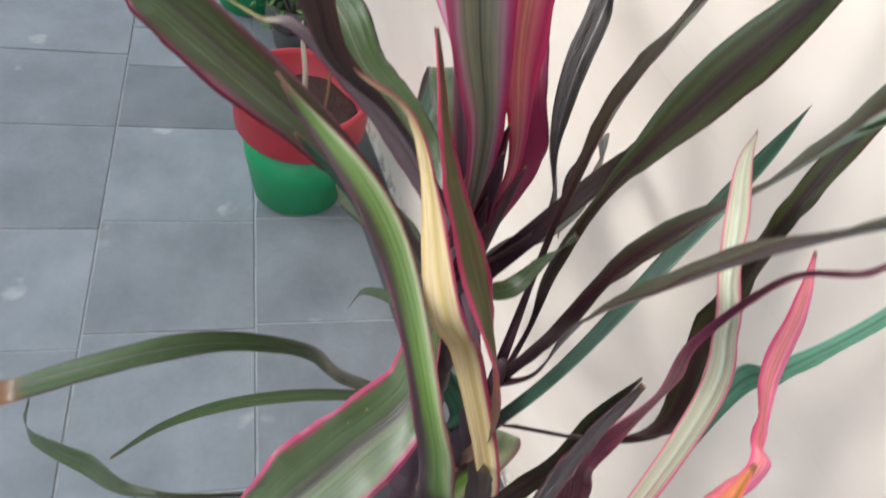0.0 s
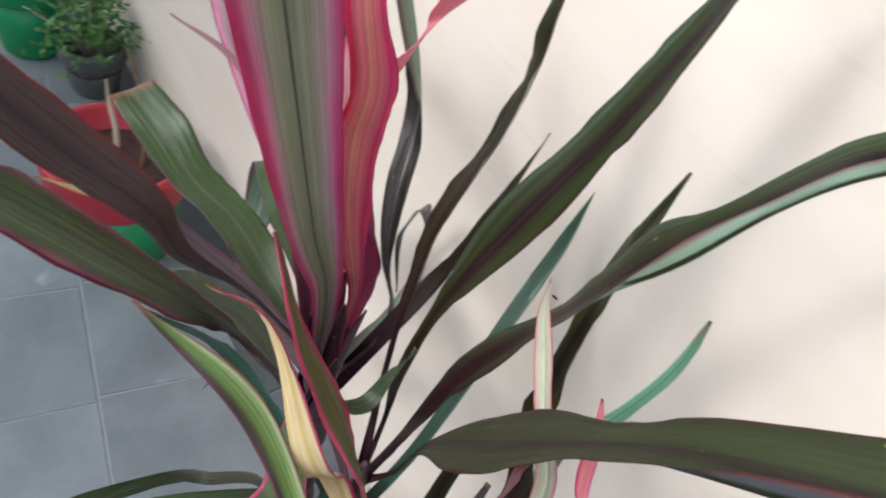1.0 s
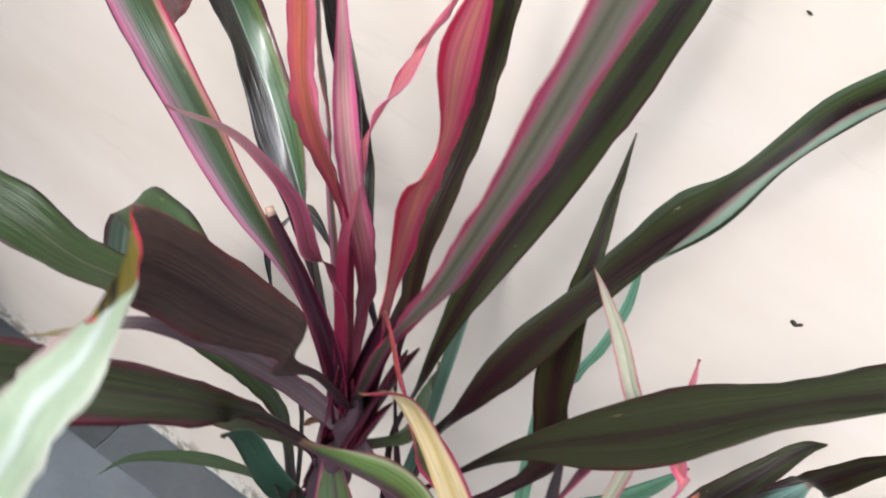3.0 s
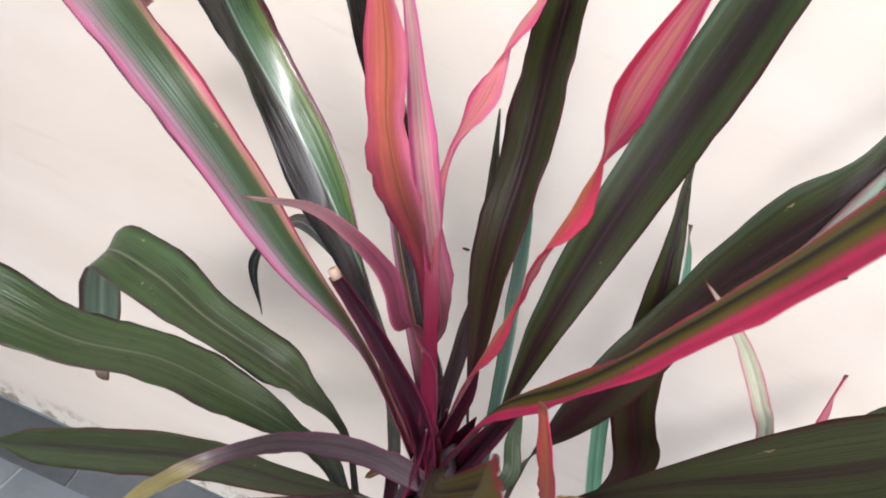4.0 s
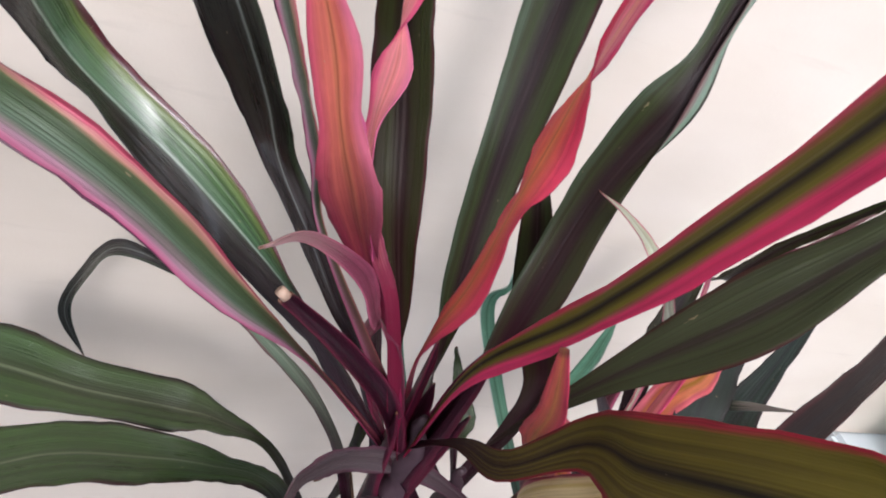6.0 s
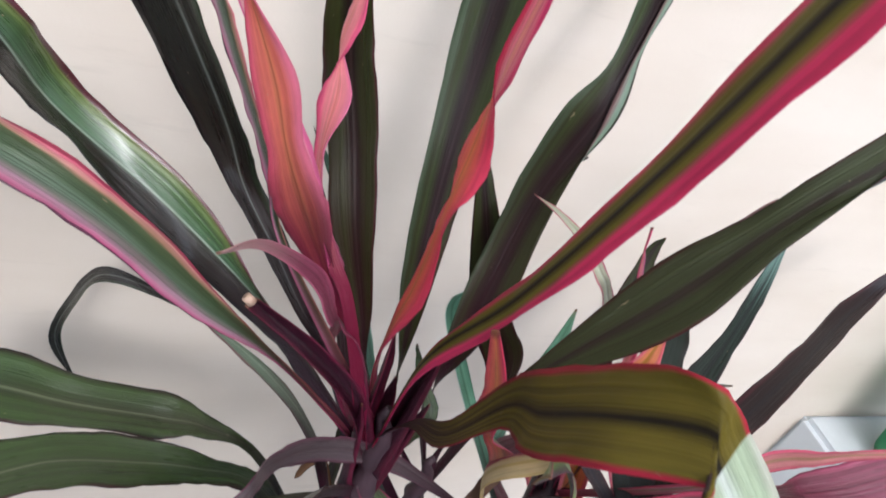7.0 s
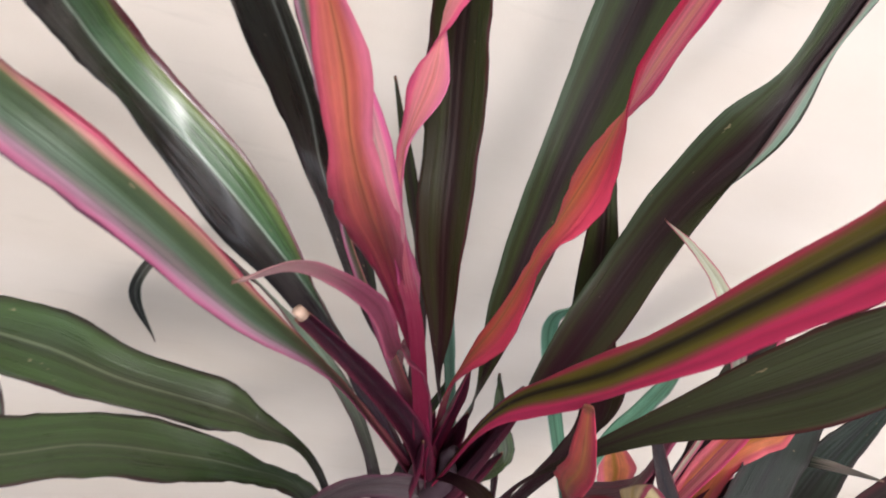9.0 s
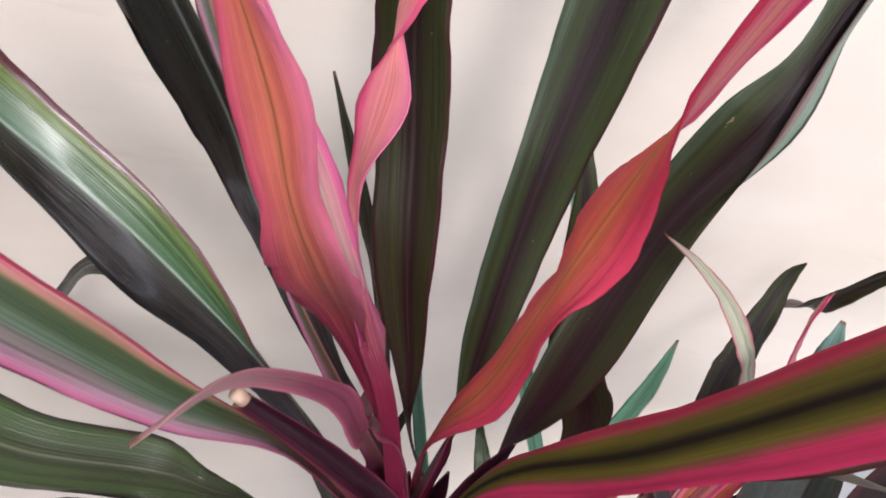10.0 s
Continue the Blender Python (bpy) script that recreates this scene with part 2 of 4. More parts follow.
TEAL_MID = leaf_material("teal_green_leaf", rgb(70, 110, 88), rgb(62, 108, 84), rgb(110, 150, 130), rgb(60, 60, 52), 0.04, 0.02, streak=0.8, petiole=0.08, deep=0.6, coat=0.2)
STALK = leaf_material("purple_leaf_stalk", rgb(70, 26, 44), rgb(84, 30, 54), rgb(160, 44, 86), rgb(136, 38, 72), 0.05, 0.08, streak=0.6, petiole=0.0, through_light=0.08, deep=0.32, coat=0.3)
UNDER_MINT = leaf_material("pale_mint_underside", rgb(150, 172, 150), rgb(120, 142, 122), rgb(120, 90, 90), rgb(120, 90, 90), 0.03, 0.03, streak=0.5, petiole=0.25, through_light=0.2)
PALE_FACE = leaf_material("pale_leaf_magenta_margin", DK, DK, DK, DK, rib=rgb(52, 50, 42), streak=0.3, petiole=0.25, flush=0.5, feather=1.6, through_light=0.42, foot=rgb(60, 30, 40), bands=[
    (0.0, rgb(196, 56, 104)), (0.08, rgb(204, 92, 140)), (0.20, rgb(176, 150, 156)), (0.34, rgb(160, 160, 134)), (0.5, rgb(140, 142, 116)), (0.68, rgb(168, 166, 146)), (0.82, rgb(184, 150, 164)), (0.92, rgb(206, 90, 148)), (0.99, rgb(200, 60, 110))])
DRY_LEAF = leaf_material("dry_brown_leaf", rgb(120, 84, 56), rgb(134, 98, 70), rgb(96, 66, 48), rgb(96, 66, 48), 0.05, 0.05, streak=0.6, petiole=0.05, foot=rgb(100, 70, 50), rough=0.7, deep=0.8)
GREEN_PINK_EDGE = leaf_material("green_leaf_pink_margin", rgb(92, 88, 72), rgb(88, 108, 66), rgb(176, 66, 104), rgb(164, 58, 94), 0.04, 0.05, soft=0.06, rib=rgb(40, 34, 34), streak=0.5, petiole=0.05, deep=0.66, coat=0.12, rough=0.36)
# the pale band near one margin paints sky gloss into the blade colour
STREAKED_GREEN_SHEEN = leaf_material("streaked_green_leaf_sheen", DK, DK, DK, DK, streak=0.5, petiole=0.1, through_light=0.2, coat=0.3, feather=1.2, bands=[
    (0.0, rgb(120, 54, 74)), (0.06, rgb(66, 44, 54)), (0.22, rgb(64, 60, 46)), (0.34, rgb(84, 108, 46)), (0.60, rgb(98, 126, 60)), (0.74, rgb(128, 150, 88)), (0.84, rgb(170, 182, 138)), (0.95, rgb(130, 118, 92)), (0.985, rgb(160, 80, 96))])
GREEN_DRY_TIP = leaf_material("green_leaf_dry_tip", rgb(70, 96, 70), rgb(72, 100, 74), rgb(90, 110, 90), rgb(60, 80, 60), 0.04, 0.04, streak=0.6, petiole=0.08, deep=0.5, tip_fade=(0.70, 0.80, rgb(186, 178, 168)))
UNDER_BLUE = leaf_material("bluish_grey_underside", rgb(112, 118, 128), rgb(104, 108, 116), rgb(130, 70, 70), rgb(130, 70, 70), 0.03, 0.03, streak=0.6, petiole=0.25, through_light=0.15)
# near-white colour stands in for sky glare on a folded leaf tip
SHEEN_TIP = leaf_material("whitish_green_sheen_tip", rgb(214, 224, 214), rgb(184, 202, 170), rgb(196, 200, 182), rgb(196, 170, 164), 0.03, 0.03, streak=0.12, petiole=0.4, through_light=0.25, coat=0.3)
BROWN_FACE = leaf_material("brown_purple_leaf_face", rgb(60, 44, 44), rgb(92, 70, 64), rgb(128, 64, 64), rgb(132, 60, 64), 0.02, 0.02, soft=0.05, rib=rgb(44, 34, 34), streak=0.35, petiole=0.12, deep=0.6, shine=0.35, flush=0.4)
MAGENTA_EDGE = leaf_material("green_leaf_magenta_edge", rgb(96, 84, 52), rgb(98, 100, 58), rgb(170, 44, 90), rgb(196, 70, 110), 0.16, 0.10, soft=0.08, streak=0.6, petiole=0.05, foot=rgb(110, 40, 66), through_light=0.2, deep=0.8, feather=1.2)
UNDER_PINK = leaf_material("striped_pink_underside", rgb(224, 156, 140), rgb(212, 122, 138), rgb(218, 74, 128), rgb(190, 42, 82), 0.14, 0.12, streak=0.45, petiole=0.1, foot=rgb(150, 40, 80), through_light=0.42, flush=0.3)
DARK_STRIPE = leaf_material("dark_striped_leaf", rgb(84, 98, 84), rgb(112, 138, 120), rgb(150, 60, 84), rgb(156, 54, 80), 0.03, 0.05, streak=1.2, petiole=0.58, foot=rgb(44, 30, 30), coat=0.35, deep=0.85)



def plain(name, base, rough, scale=30.0, amount=0.25, bump=0.15, dist=0.002):
    k = Nodes(name)
    p = k.coords()
    n = k.noise(p, scale, 5, 0.6)
    big = k.noise(p, scale * 0.12, 3)
    f = k.math("ADD", k.math("MULTIPLY", k.math("SUBTRACT", n, 0.5), amount), k.math("MULTIPLY", k.math("SUBTRACT", big, 0.5), amount * 1.2))
    f = k.math("ADD", f, 1.0)
    k.put(k.bsdf, "Base_Color", k.mix(1.0, base, k.node("CombineXYZ", X=f, Y=f, Z=f).outputs[0], "MULTIPLY"))
    k.put(k.bsdf, "Roughness", k.math("ADD", rough - 0.06, k.math("MULTIPLY", big, 0.12)))
    k.bump(n, bump, dist)
    return k.mat


def wall_material():
    k = Nodes("cream_wall_paint")
    p = k.coords()
    z = k.node("SeparateXYZ", Vector=p).outputs[2]
    smear = k.noise(k.scaled(p, 1.0, 1.0, 3.0), 2.2, 4)
    fine = k.noise(p, 140, 4, 0.6)
    mid = k.noise(p, 16, 4)
    col = k.mix(k.ramp(smear, (0.35, GREY0), (0.7, GREY1)), rgb(227, 216, 204), rgb(215, 202, 187))
    scuff = k.ramp(k.noise(k.scaled(p, 2.0, 1, 14.0), 3.0, 5, 0.65), (0.60, GREY0), (0.78, GREY1))
    col = k.mix(k.math("MULTIPLY", scuff, 0.16), col, rgb(150, 136, 120))
    # splashes of soil and flaked paint near the floor
    low = k.ramp(k.math("ADD", z, k.math("MULTIPLY", k.math("SUBTRACT", mid, 0.5), 0.05)), (0.015, GREY1), (0.062, GREY0))
    flake = k.ramp(k.noise(p, 24, 5, 0.7), (0.42, GREY0), (0.52, GREY1))
    col = k.mix(low, col, k.mix(flake, rgb(150, 138, 122), rgb(226, 220, 210)))
    k.put(k.bsdf, "Base_Color", col)
    k.put(k.bsdf, "Roughness", 0.62)
    k.bump(k.math("ADD", k.math("MULTIPLY", fine, 0.4), k.math("MULTIPLY", mid, 1.5)), 0.18, 0.003)
    return k.mat


def stone_material(name="grey_stone_slab", tone=0.86):
    k = Nodes(name)
    rnd = k.node("ObjectInfo").outputs["Random"]
    p = k.node("VectorMath", i0=k.coords(), i1=k.node("CombineXYZ", X=k.math("MULTIPLY", rnd, 37.0), Y=k.math("MULTIPLY", rnd, 91.0), Z=0.0).outputs[0]).outputs[0]
    n1 = k.noise(p, 5, 5, 0.6)
    n2 = k.noise(p, 90, 4, 0.6)
    base = k.ramp(n1, (0.3, rgb(96, 103, 108)), (0.7, rgb(122, 129, 134)))
    smear = k.ramp(k.noise(p, 7, 3, 0.45), (0.66, GREY0), (0.71, GREY1))
    base = k.mix(k.math("MULTIPLY", smear, 0.4), base, rgb(168, 172, 172))
    f = k.math("ADD", tone, k.math("ADD", k.math("MULTIPLY", k.math("SUBTRACT", rnd, 0.12), 0.36), k.math("MULTIPLY", k.math("SUBTRACT", n2, 0.5), 0.2)))
    k.put(k.bsdf, "Base_Color", k.mix(1.0, base, k.node("CombineXYZ", X=f, Y=f, Z=f).outputs[0], "MULTIPLY"))
    k.put(k.bsdf, "Roughness", k.math("ADD", 0.42, k.math("MULTIPLY", n1, 0.2)))
    k.bump(k.math("ADD", n2, k.math("MULTIPLY", n1, 3)), 0.2, 0.002)
    return k.mat


WALL, STONE, STONE_DARK = wall_material(), stone_material(tone=0.94), stone_material("dark_stone_slab", 0.56)
# dark border stone, its low tone also painting shade at the wall foot
STONE_BORDER_SHADED = stone_material("dark_border_stone_shaded", 0.42)
WALL_PLAIN = plain("brown_wall_paint", rgb(120, 104, 88), 0.8, 20, 0.1)
PALE_STONE = plain("pale_landing_stone", rgb(206, 212, 216), 0.6, 20, 0.2)
PLASTER = plain("white_plaster", rgb(225, 222, 216), 0.8, 20, 0.1)
GROUT = plain("pale_cement_joint", rgb(146, 151, 152), 0.85, 60, 0.5, 0.4)
RED_PAINT = plain("red_pot_paint", rgb(152, 34, 46), 0.5, 40, 0.3)
GREEN_PAINT = plain("green_pot_paint", rgb(22, 126, 76), 0.5, 40, 0.3)
CLAY = plain("dark_grey_clay", rgb(74, 76, 76), 0.8, 40, 0.4)
SOIL = plain("dark_potting_soil", rgb(62, 44, 40), 0.95, 70, 0.9, 1.0, 0.01)
STEM = plain("purple_brown_stem", rgb(58, 40, 48), 0.6, 60, 0.6, 0.6)
SPECK = plain("dark_speck", rgb(60, 50, 46), 0.9, 200, 0.4)
TWIG = plain("grey_twig", rgb(170, 160, 142), 0.8, 120, 0.5)
TWIG_BROWN = plain("brown_dried_leaf", rgb(120, 88, 60), 0.8, 120, 0.5)
SMALL_LEAF = plain("small_green_leaf", rgb(70, 112, 50), 0.5, 50, 0.6)
PALE_BUD = plain("pale_bud", rgb(186, 158, 138), 0.5, 80, 0.3)


# ---- building helpers ----
def part(name, bm, material, parent, label=""):
    me = bpy.data.meshes.new(name)
    bm.normal_update()
    bm.to_mesh(me)
    bm.free()
    me.materials.append(material)
    ob = new(name, me)
    ob.parent = parent
    if label:
        tagged(ob, label=label)
    return ob


def smooth(ob):
    for p in ob.data.polygons:
        p.use_smooth = True
    return ob


def box_bm(x0, x1, y0, y1, z0, z1, bevel=0.0):
    bm = bmesh.new()
    bmesh.ops.create_cube(bm, size=1)
    bmesh.ops.scale(bm, vec=(x1 - x0, y1 - y0, z1 - z0), verts=bm.verts)
    bmesh.ops.translate(bm, vec=((x0 + x1) / 2, (y0 + y1) / 2, (z0 + z1) / 2), verts=bm.verts)
    if bevel:
        bmesh.ops.bevel(bm, geom=bm.edges[:], offset=bevel, segments=2, affect="EDGES")
    return bm


def lathe_bm(profile, steps=48):
    """A closed profile of (radius, height) turned round the z axis."""
    bm = bmesh.new()
    rings = [[bm.verts.new((r * math.cos(2 * math.pi * i / steps), r * math.sin(2 * math.pi * i / steps), z)) for i in range(steps)] for r, z in profile]
    for a, b in zip(rings, rings[1:]):
        for i in range(steps):
            j = (i + 1) % steps
            bm.faces.new((a[i], a[j], b[j], b[i]))
    for ring, flip in ((rings[0], True), (rings[-1], False)):
        if ring[0].co.xy.length > 1e-4:
            bm.faces.new(ring[::-1] if flip else ring)
    return bm


def tube_bm(points, radii, sides=8):
    bm = bmesh.new()
    pts = [Vector(p) for p in points]
    rings = []
    for i, p in enumerate(pts):
        t = (pts[min(i + 1, len(pts) - 1)] - pts[max(i - 1, 0)]).normalized()
        a = t.cross(Vector((0.31, 0.77, 0.55))).normalized()
        b = t.cross(a)
        rings.append([bm.verts.new(p + (a * math.cos(2 * math.pi * k / sides) + b * math.sin(2 * math.pi * k / sides)) * radii[i]) for k in range(sides)])
    for a, b in zip(rings, rings[1:]):
        for k in range(sides):
            j = (k + 1) % sides
            bm.faces.new((a[k], a[j], b[j], b[k]))
    bm.faces.new(rings[0][::-1])
    bm.faces.new(rings[-1])
    return bm


def glide(points, n):
    """n places on a smooth curve through the control points."""
    p = np.array(points, float)
    k = len(p)
    q = np.vstack([2 * p[0] - p[1], p, 2 * p[-1] - p[-2]])
    s = np.linspace(0, k - 1, n)
    i = np.minimum(s.astype(int), k - 2)
    u = (s - i)[:, None]
    a, b, c, d = q[i], q[i + 1], q[i + 2], q[i + 3]
    return 0.5 * (2 * b + (c - a) * u + (2 * a - 5 * b + 4 * c - d) * u ** 2 + (3 * b - a - 3 * c + d) * u ** 3)


# ---- the setting ----
def setting():
    wall = part("wall_north", box_bm(-4.0, 4.5, 0.0, 0.2, -0.02, 3.0), WALL, None)
    tagged(wall, "cream painted plaster wall with scuffs and flaked foot", "wall", kind="structure")
    ground = part("ground", box_bm(-60, 60, -60, 60, -0.5, -0.0035), GROUT, None)
    tagged(ground, "pale cement bed under grey stone slabs", "ground", kind="structure")
    landing = part("landing", box_bm(1.2, 2.9, -1.3, 0.0, 0.0, 0.50, 0.012), PALE_STONE, None)
    tagged(landing, "raised pale stone landing against the wall", "step", kind="structure")
    # unseen slab, added to block sky and sun from the wall's left part
    unseen_roof = part("ceiling", box_bm(-4.0, -1.1, -2.6, 0.0, 2.55, 2.7), PLASTER, None)
    tagged(unseen_roof, "unseen white plaster slab added to shade the wall's left", "ceiling", kind="structure")
    # unseen slab, added to keep overhead sky off the leaves
    eave = part("sky_blocker_eave", box_bm(-1.1, 4.5, -1.1, 0.0, 2.55, 2.7), PLASTER, None)
    tagged(eave, "unseen white plaster slab added to block overhead sky", "ceiling", kind="structure")
    # unseen wall, added to hide the low front sky from glossy leaves
    back = part("unseen_wall_south", box_bm(-4.5, 3.0, -4.2, -4.0, -0.02, 3.5), WALL_PLAIN, None)
    tagged(back, "unseen brown wall added to block low sky and darken reflections", "wall", kind="structure")


setting()


# ---- the plants ----
leaf_count = [0]


def leaf(plant, material, spine, half, ext=0.0, fold=0.14, wave=0.0042, under=None, tip=None, roll=None, label=""):
    """A strap leaf: its spine, and from the spine to one margin, as smooth curves; channelled, with a wavy margin, real thickness and a paler underside."""
    leaf_count[0] += 1
    seed = leaf_count[0] * 3.17
    spine, half = [Vector(p) for p in spine], [Vector(p) for p in half]
    if ext > 0:
        step = (spine[-1] - spine[-3])
        step = step.normalized() if step.length > 1e-6 else Vector((0, 0, 1))
        last, h = spine[-1], half[-1]
        spine += [last + step * ext * 0.55 + Vector((0, 0, -0.06 * ext)), last + step * ext + Vector((0, 0, -0.2 * ext))]
        half += [h * 0.72, h * 0.04]
    n, m = 60, 12
    c, h = glide(spine, n), glide(half, n)
    tan = np.gradient(c, axis=0)
    tan /= np.linalg.norm(tan, axis=1)[:, None] + 1e-9
    nors = np.cross(tan, h)
    nors /= np.linalg.norm(nors, axis=1)[:, None] + 1e-9
    for i in range(1, n):
        if nors[i] @ nors[i - 1] < 0:
            nors[i] = -nors[i]
    body_part = nors[n // 4:3 * n // 4].sum(axis=0)
    if body_part[2] - body_part[1] < 0:
        nors = -nors
    bm = bmesh.new()
    layer = bm.loops.layers.uv.new("UVMap")
    rows, where = [], {}
    for side in (0, 1):
        grid = []
        for i in range(n):
            hw = float(np.linalg.norm(h[i]))
            row = []
            for j in range(m + 1):
                u = 2 * j / m - 1
                big = min(1.0, hw / 0.015)
                lift = fold * hw * (abs(u) ** 1.3 - 0.5)
                lift += wave * big * u * u * (noise.noise((i * 0.22, u * 1.5, seed)) + 0.45 * noise.noise((i * 0.7, u * 2.5, seed + 9)))
                reach = 1.0 + 0.10 * big * abs(u) * noise.noise((i * 0.16, u, seed + 5)) + 0.03 * abs(u) * noise.noise((i * 0.6, u, seed + 2))
                off = h[i] * (u * reach) + nors[i] * lift
                thick = 0.0009 if abs(u) < 0.99 else 0.0003
                if roll:         # the lower margin turns up and shows its underside
                    w = min(1.0, max(0.0, (i / (n - 1) - roll[0]) / 0.2))
                    w = w * w * (3 - 2 * w)
                    if u < -0.5:
                        s = (-0.5 - u) / 0.5 * roll[1]
                        turned = h[i] * (-0.95 + 0.8 * s) + nors[i] * (hw * 0.42 * s ** 0.5)
                        thick *= 1 - 2 * w
                    else:
                        turned = h[i] * (1 - (1 - u) * 1.3) + nors[i] * lift
                    off = off * (1 - w) + turned * w
                p = c[i] + off - nors[i] * (side * thick)
                vert = bm.verts.new(p)
                where[vert] = (j / m, i / (n - 1))
                row.append(vert)
            grid.append(row)
        rows.append(grid)
    top, low = rows
    for i in range(n - 1):
        for j in range(m):
            bm.faces.new((top[i][j], top[i + 1][j], top[i + 1][j + 1], top[i][j + 1]))
            bm.faces.new((low[i][j], low[i][j + 1], low[i + 1][j + 1], low[i + 1][j])).material_index = 1 if under else 0
        for j in (0, m):
            bm.faces.new((top[i][j], low[i][j], low[i + 1][j], top[i + 1][j]))
    for i in (0, n - 1):
        for j in range(m):
            bm.faces.new((top[i][j], top[i][j + 1], low[i][j + 1], low[i][j]))
    bmesh.ops.recalc_face_normals(bm, faces=bm.faces)
    for f in bm.faces:
        for lp in f.loops:
            lp[layer].uv = where[lp.vert]
    if tip:                      # the blade's end in another colour, pale to paint sky glare
        for f in bm.faces:
            if sum(where[v][1] for v in f.verts) / len(f.verts) > tip[0]:
                f.material_index = 2 if under else 1
    ob = part("leaf", bm, material, plant, label)
    for other in (under, tip and tip[1]):
        if other:
            ob.data.materials.append(other)
    return smooth(ob)


plant = tagged(new("ti_plant"), "tall ti plant with green, purple and pink strap leaves", "plant")
young = tagged(new("ti_plant"), "young ti plant with pink, orange and dark strap leaves", "plant")
def stem_points(x, y, z0, z1, lean, n=14):
    return [(x + lean * (1 - i / (n - 1)) + 0.003 * math.sin(i * 1.7), y + 0.003 * math.cos(i * 1.3), z0 + (z1 - z0) * i / (n - 1)) for i in range(n)]


def stem(owner, x, y, z0, z1, r0, r1, lean):
    """A stem with the rings of fallen leaves."""
    pts = stem_points(x, y, z0, z1, lean, 60)
    radii = [(r0 + (r1 - r0) * i / 59) * (1.0 + (0.10 if i % 3 == 0 else 0.0)) * min(1.0, (62 - i) / 14) for i in range(60)]
    return smooth(part("stem", tube_bm(pts, radii, 12), STEM, owner, "dark purple-brown stem with leaf scars"))


stem(plant, 0.115, -0.335, 0.26, 0.95, 0.013, 0.015, 0.05)
stem(plant, 0.185, -0.318, 0.26, 0.86, 0.012, 0.014, 0.01)
stem(young, 0.335, -0.31, 0.26, 0.82, 0.011, 0.013, -0.06)
leaf(plant, VAR_PINK,
     ((0.107, -0.332, 0.9), (0.037, -0.308, 0.965), (-0.025, -0.325, 1.037), (-0.092, -0.332, 1.11), (-0.161, -0.303, 1.13), (-0.213, -0.243, 1.097), (-0.234, -0.173, 1.033)),
     ((0, -0.005, 0.001), (0, -0.005, 0.001), (-0.002, -0.009, -0.005), (-0.005, -0.014, -0.004), (-0.011, -0.014, -0.002), (-0.018, -0.011, -0.001), (-0.023, -0.012, -0.005)), ext=0.10, fold=0.25, under=UNDER_PINK, label="green leaf with broad pale pink margins", wave=0.006)
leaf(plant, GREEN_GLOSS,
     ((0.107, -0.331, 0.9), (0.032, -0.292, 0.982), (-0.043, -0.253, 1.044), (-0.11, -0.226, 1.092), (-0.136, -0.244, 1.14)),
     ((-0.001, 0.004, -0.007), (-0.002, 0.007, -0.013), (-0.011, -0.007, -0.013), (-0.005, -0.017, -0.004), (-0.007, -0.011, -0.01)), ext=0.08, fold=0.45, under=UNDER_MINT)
leaf(plant, DARK_GLOSS,
     ((0.113, -0.327, 0.876), (0.0967, -0.2563, 0.9041), (0.0619, -0.2498, 0.9548), (0.0336, -0.2344, 0.9999), (0.0048, -0.21, 1.0392), (-0.0169, -0.2088, 1.0852), (-0.0572, -0.2211, 1.164)),
     ((-0.004, 0.0049, -0.004), (-0.0039, 0.0056, -0.0044), (-0.0052, -0.0019, -0.0017), (-0.0085, -0.0049, -0.0018), (-0.0116, -0.0028, 0.0007), (-0.017, 0.0074, 0.0003), (-0.0178, 0.0148, -0.0059)), ext=0.12, fold=0.4, under=UNDER_MINT)
leaf(plant, CORAL,
     ((0.112, -0.333, 0.9), (0.08, -0.319, 0.991), (0.045, -0.3, 1.052), (0.017, -0.319, 1.11), (0, -0.325, 1.149), (-0.013, -0.321, 1.185), (-0.039, -0.309, 1.236)),
     ((0, -0.006, 0), (0, -0.006, 0), (-0.008, 0.005, -0.003), (-0.014, 0.006, -0.004), (-0.008, 0.002, -0.004), (-0.009, 0.002, -0.005), (0.002, 0.004, 0)), ext=0.10, fold=0.2, under=UNDER_PINK, label="coral leaf with dark midrib", wave=0.006)
leaf(plant, PALE_PINK,
     ((0.112, -0.33, 0.887), (0.08, -0.28, 0.947), (0.072, -0.291, 1.01), (0.046, -0.298, 1.069), (0.017, -0.293, 1.126), (-0.014, -0.274, 1.178)),
     ((0, -0.008, -0.002), (0, -0.011, -0.002), (-0.002, -0.011, -0.002), (-0.003, -0.01, -0.002), (-0.005, -0.006, -0.001), (-0.003, 0, -0.002)), ext=0.06, label="pale pink leaf", wave=0.006)
leaf(plant, VAR_PINK,
     ((0.106, -0.33, 0.93), (0.024, -0.287, 1.049), (0.006, -0.284, 1.1), (-0.016, -0.285, 1.149), (-0.038, -0.275, 1.196)),
     ((-0.004, -0.003, -0.002), (-0.002, -0.001, -0.001), (-0.003, 0.004, -0.002), (-0.003, 0.008, -0.001), (-0.003, 0.01, -0.005)), ext=0.06)
leaf(plant, GREEN,
     ((0.12, -0.333, 0.867), (0.16, -0.32, 0.915), (0.155, -0.296, 0.933), (0.15, -0.272, 0.951)),
     ((-0.007, -0.002, 0.001), (-0.007, -0.002, 0.001), (-0.005, 0, -0.002), (0.001, 0.002, -0.003)))
leaf(young, DARK_GREEN,
     ((0.347, -0.294, 0.756), (0.457, -0.149, 0.912), (0.458, -0.173, 0.973), (0.461, -0.192, 1.036), (0.471, -0.217, 1.096)),
     ((-0.006, -0.005, -0.002), (-0.015, -0.011, -0.004), (-0.014, 0.001, 0.001), (-0.009, 0.001, 0.001), (-0.002, 0.004, 0.002)), ext=0.05)
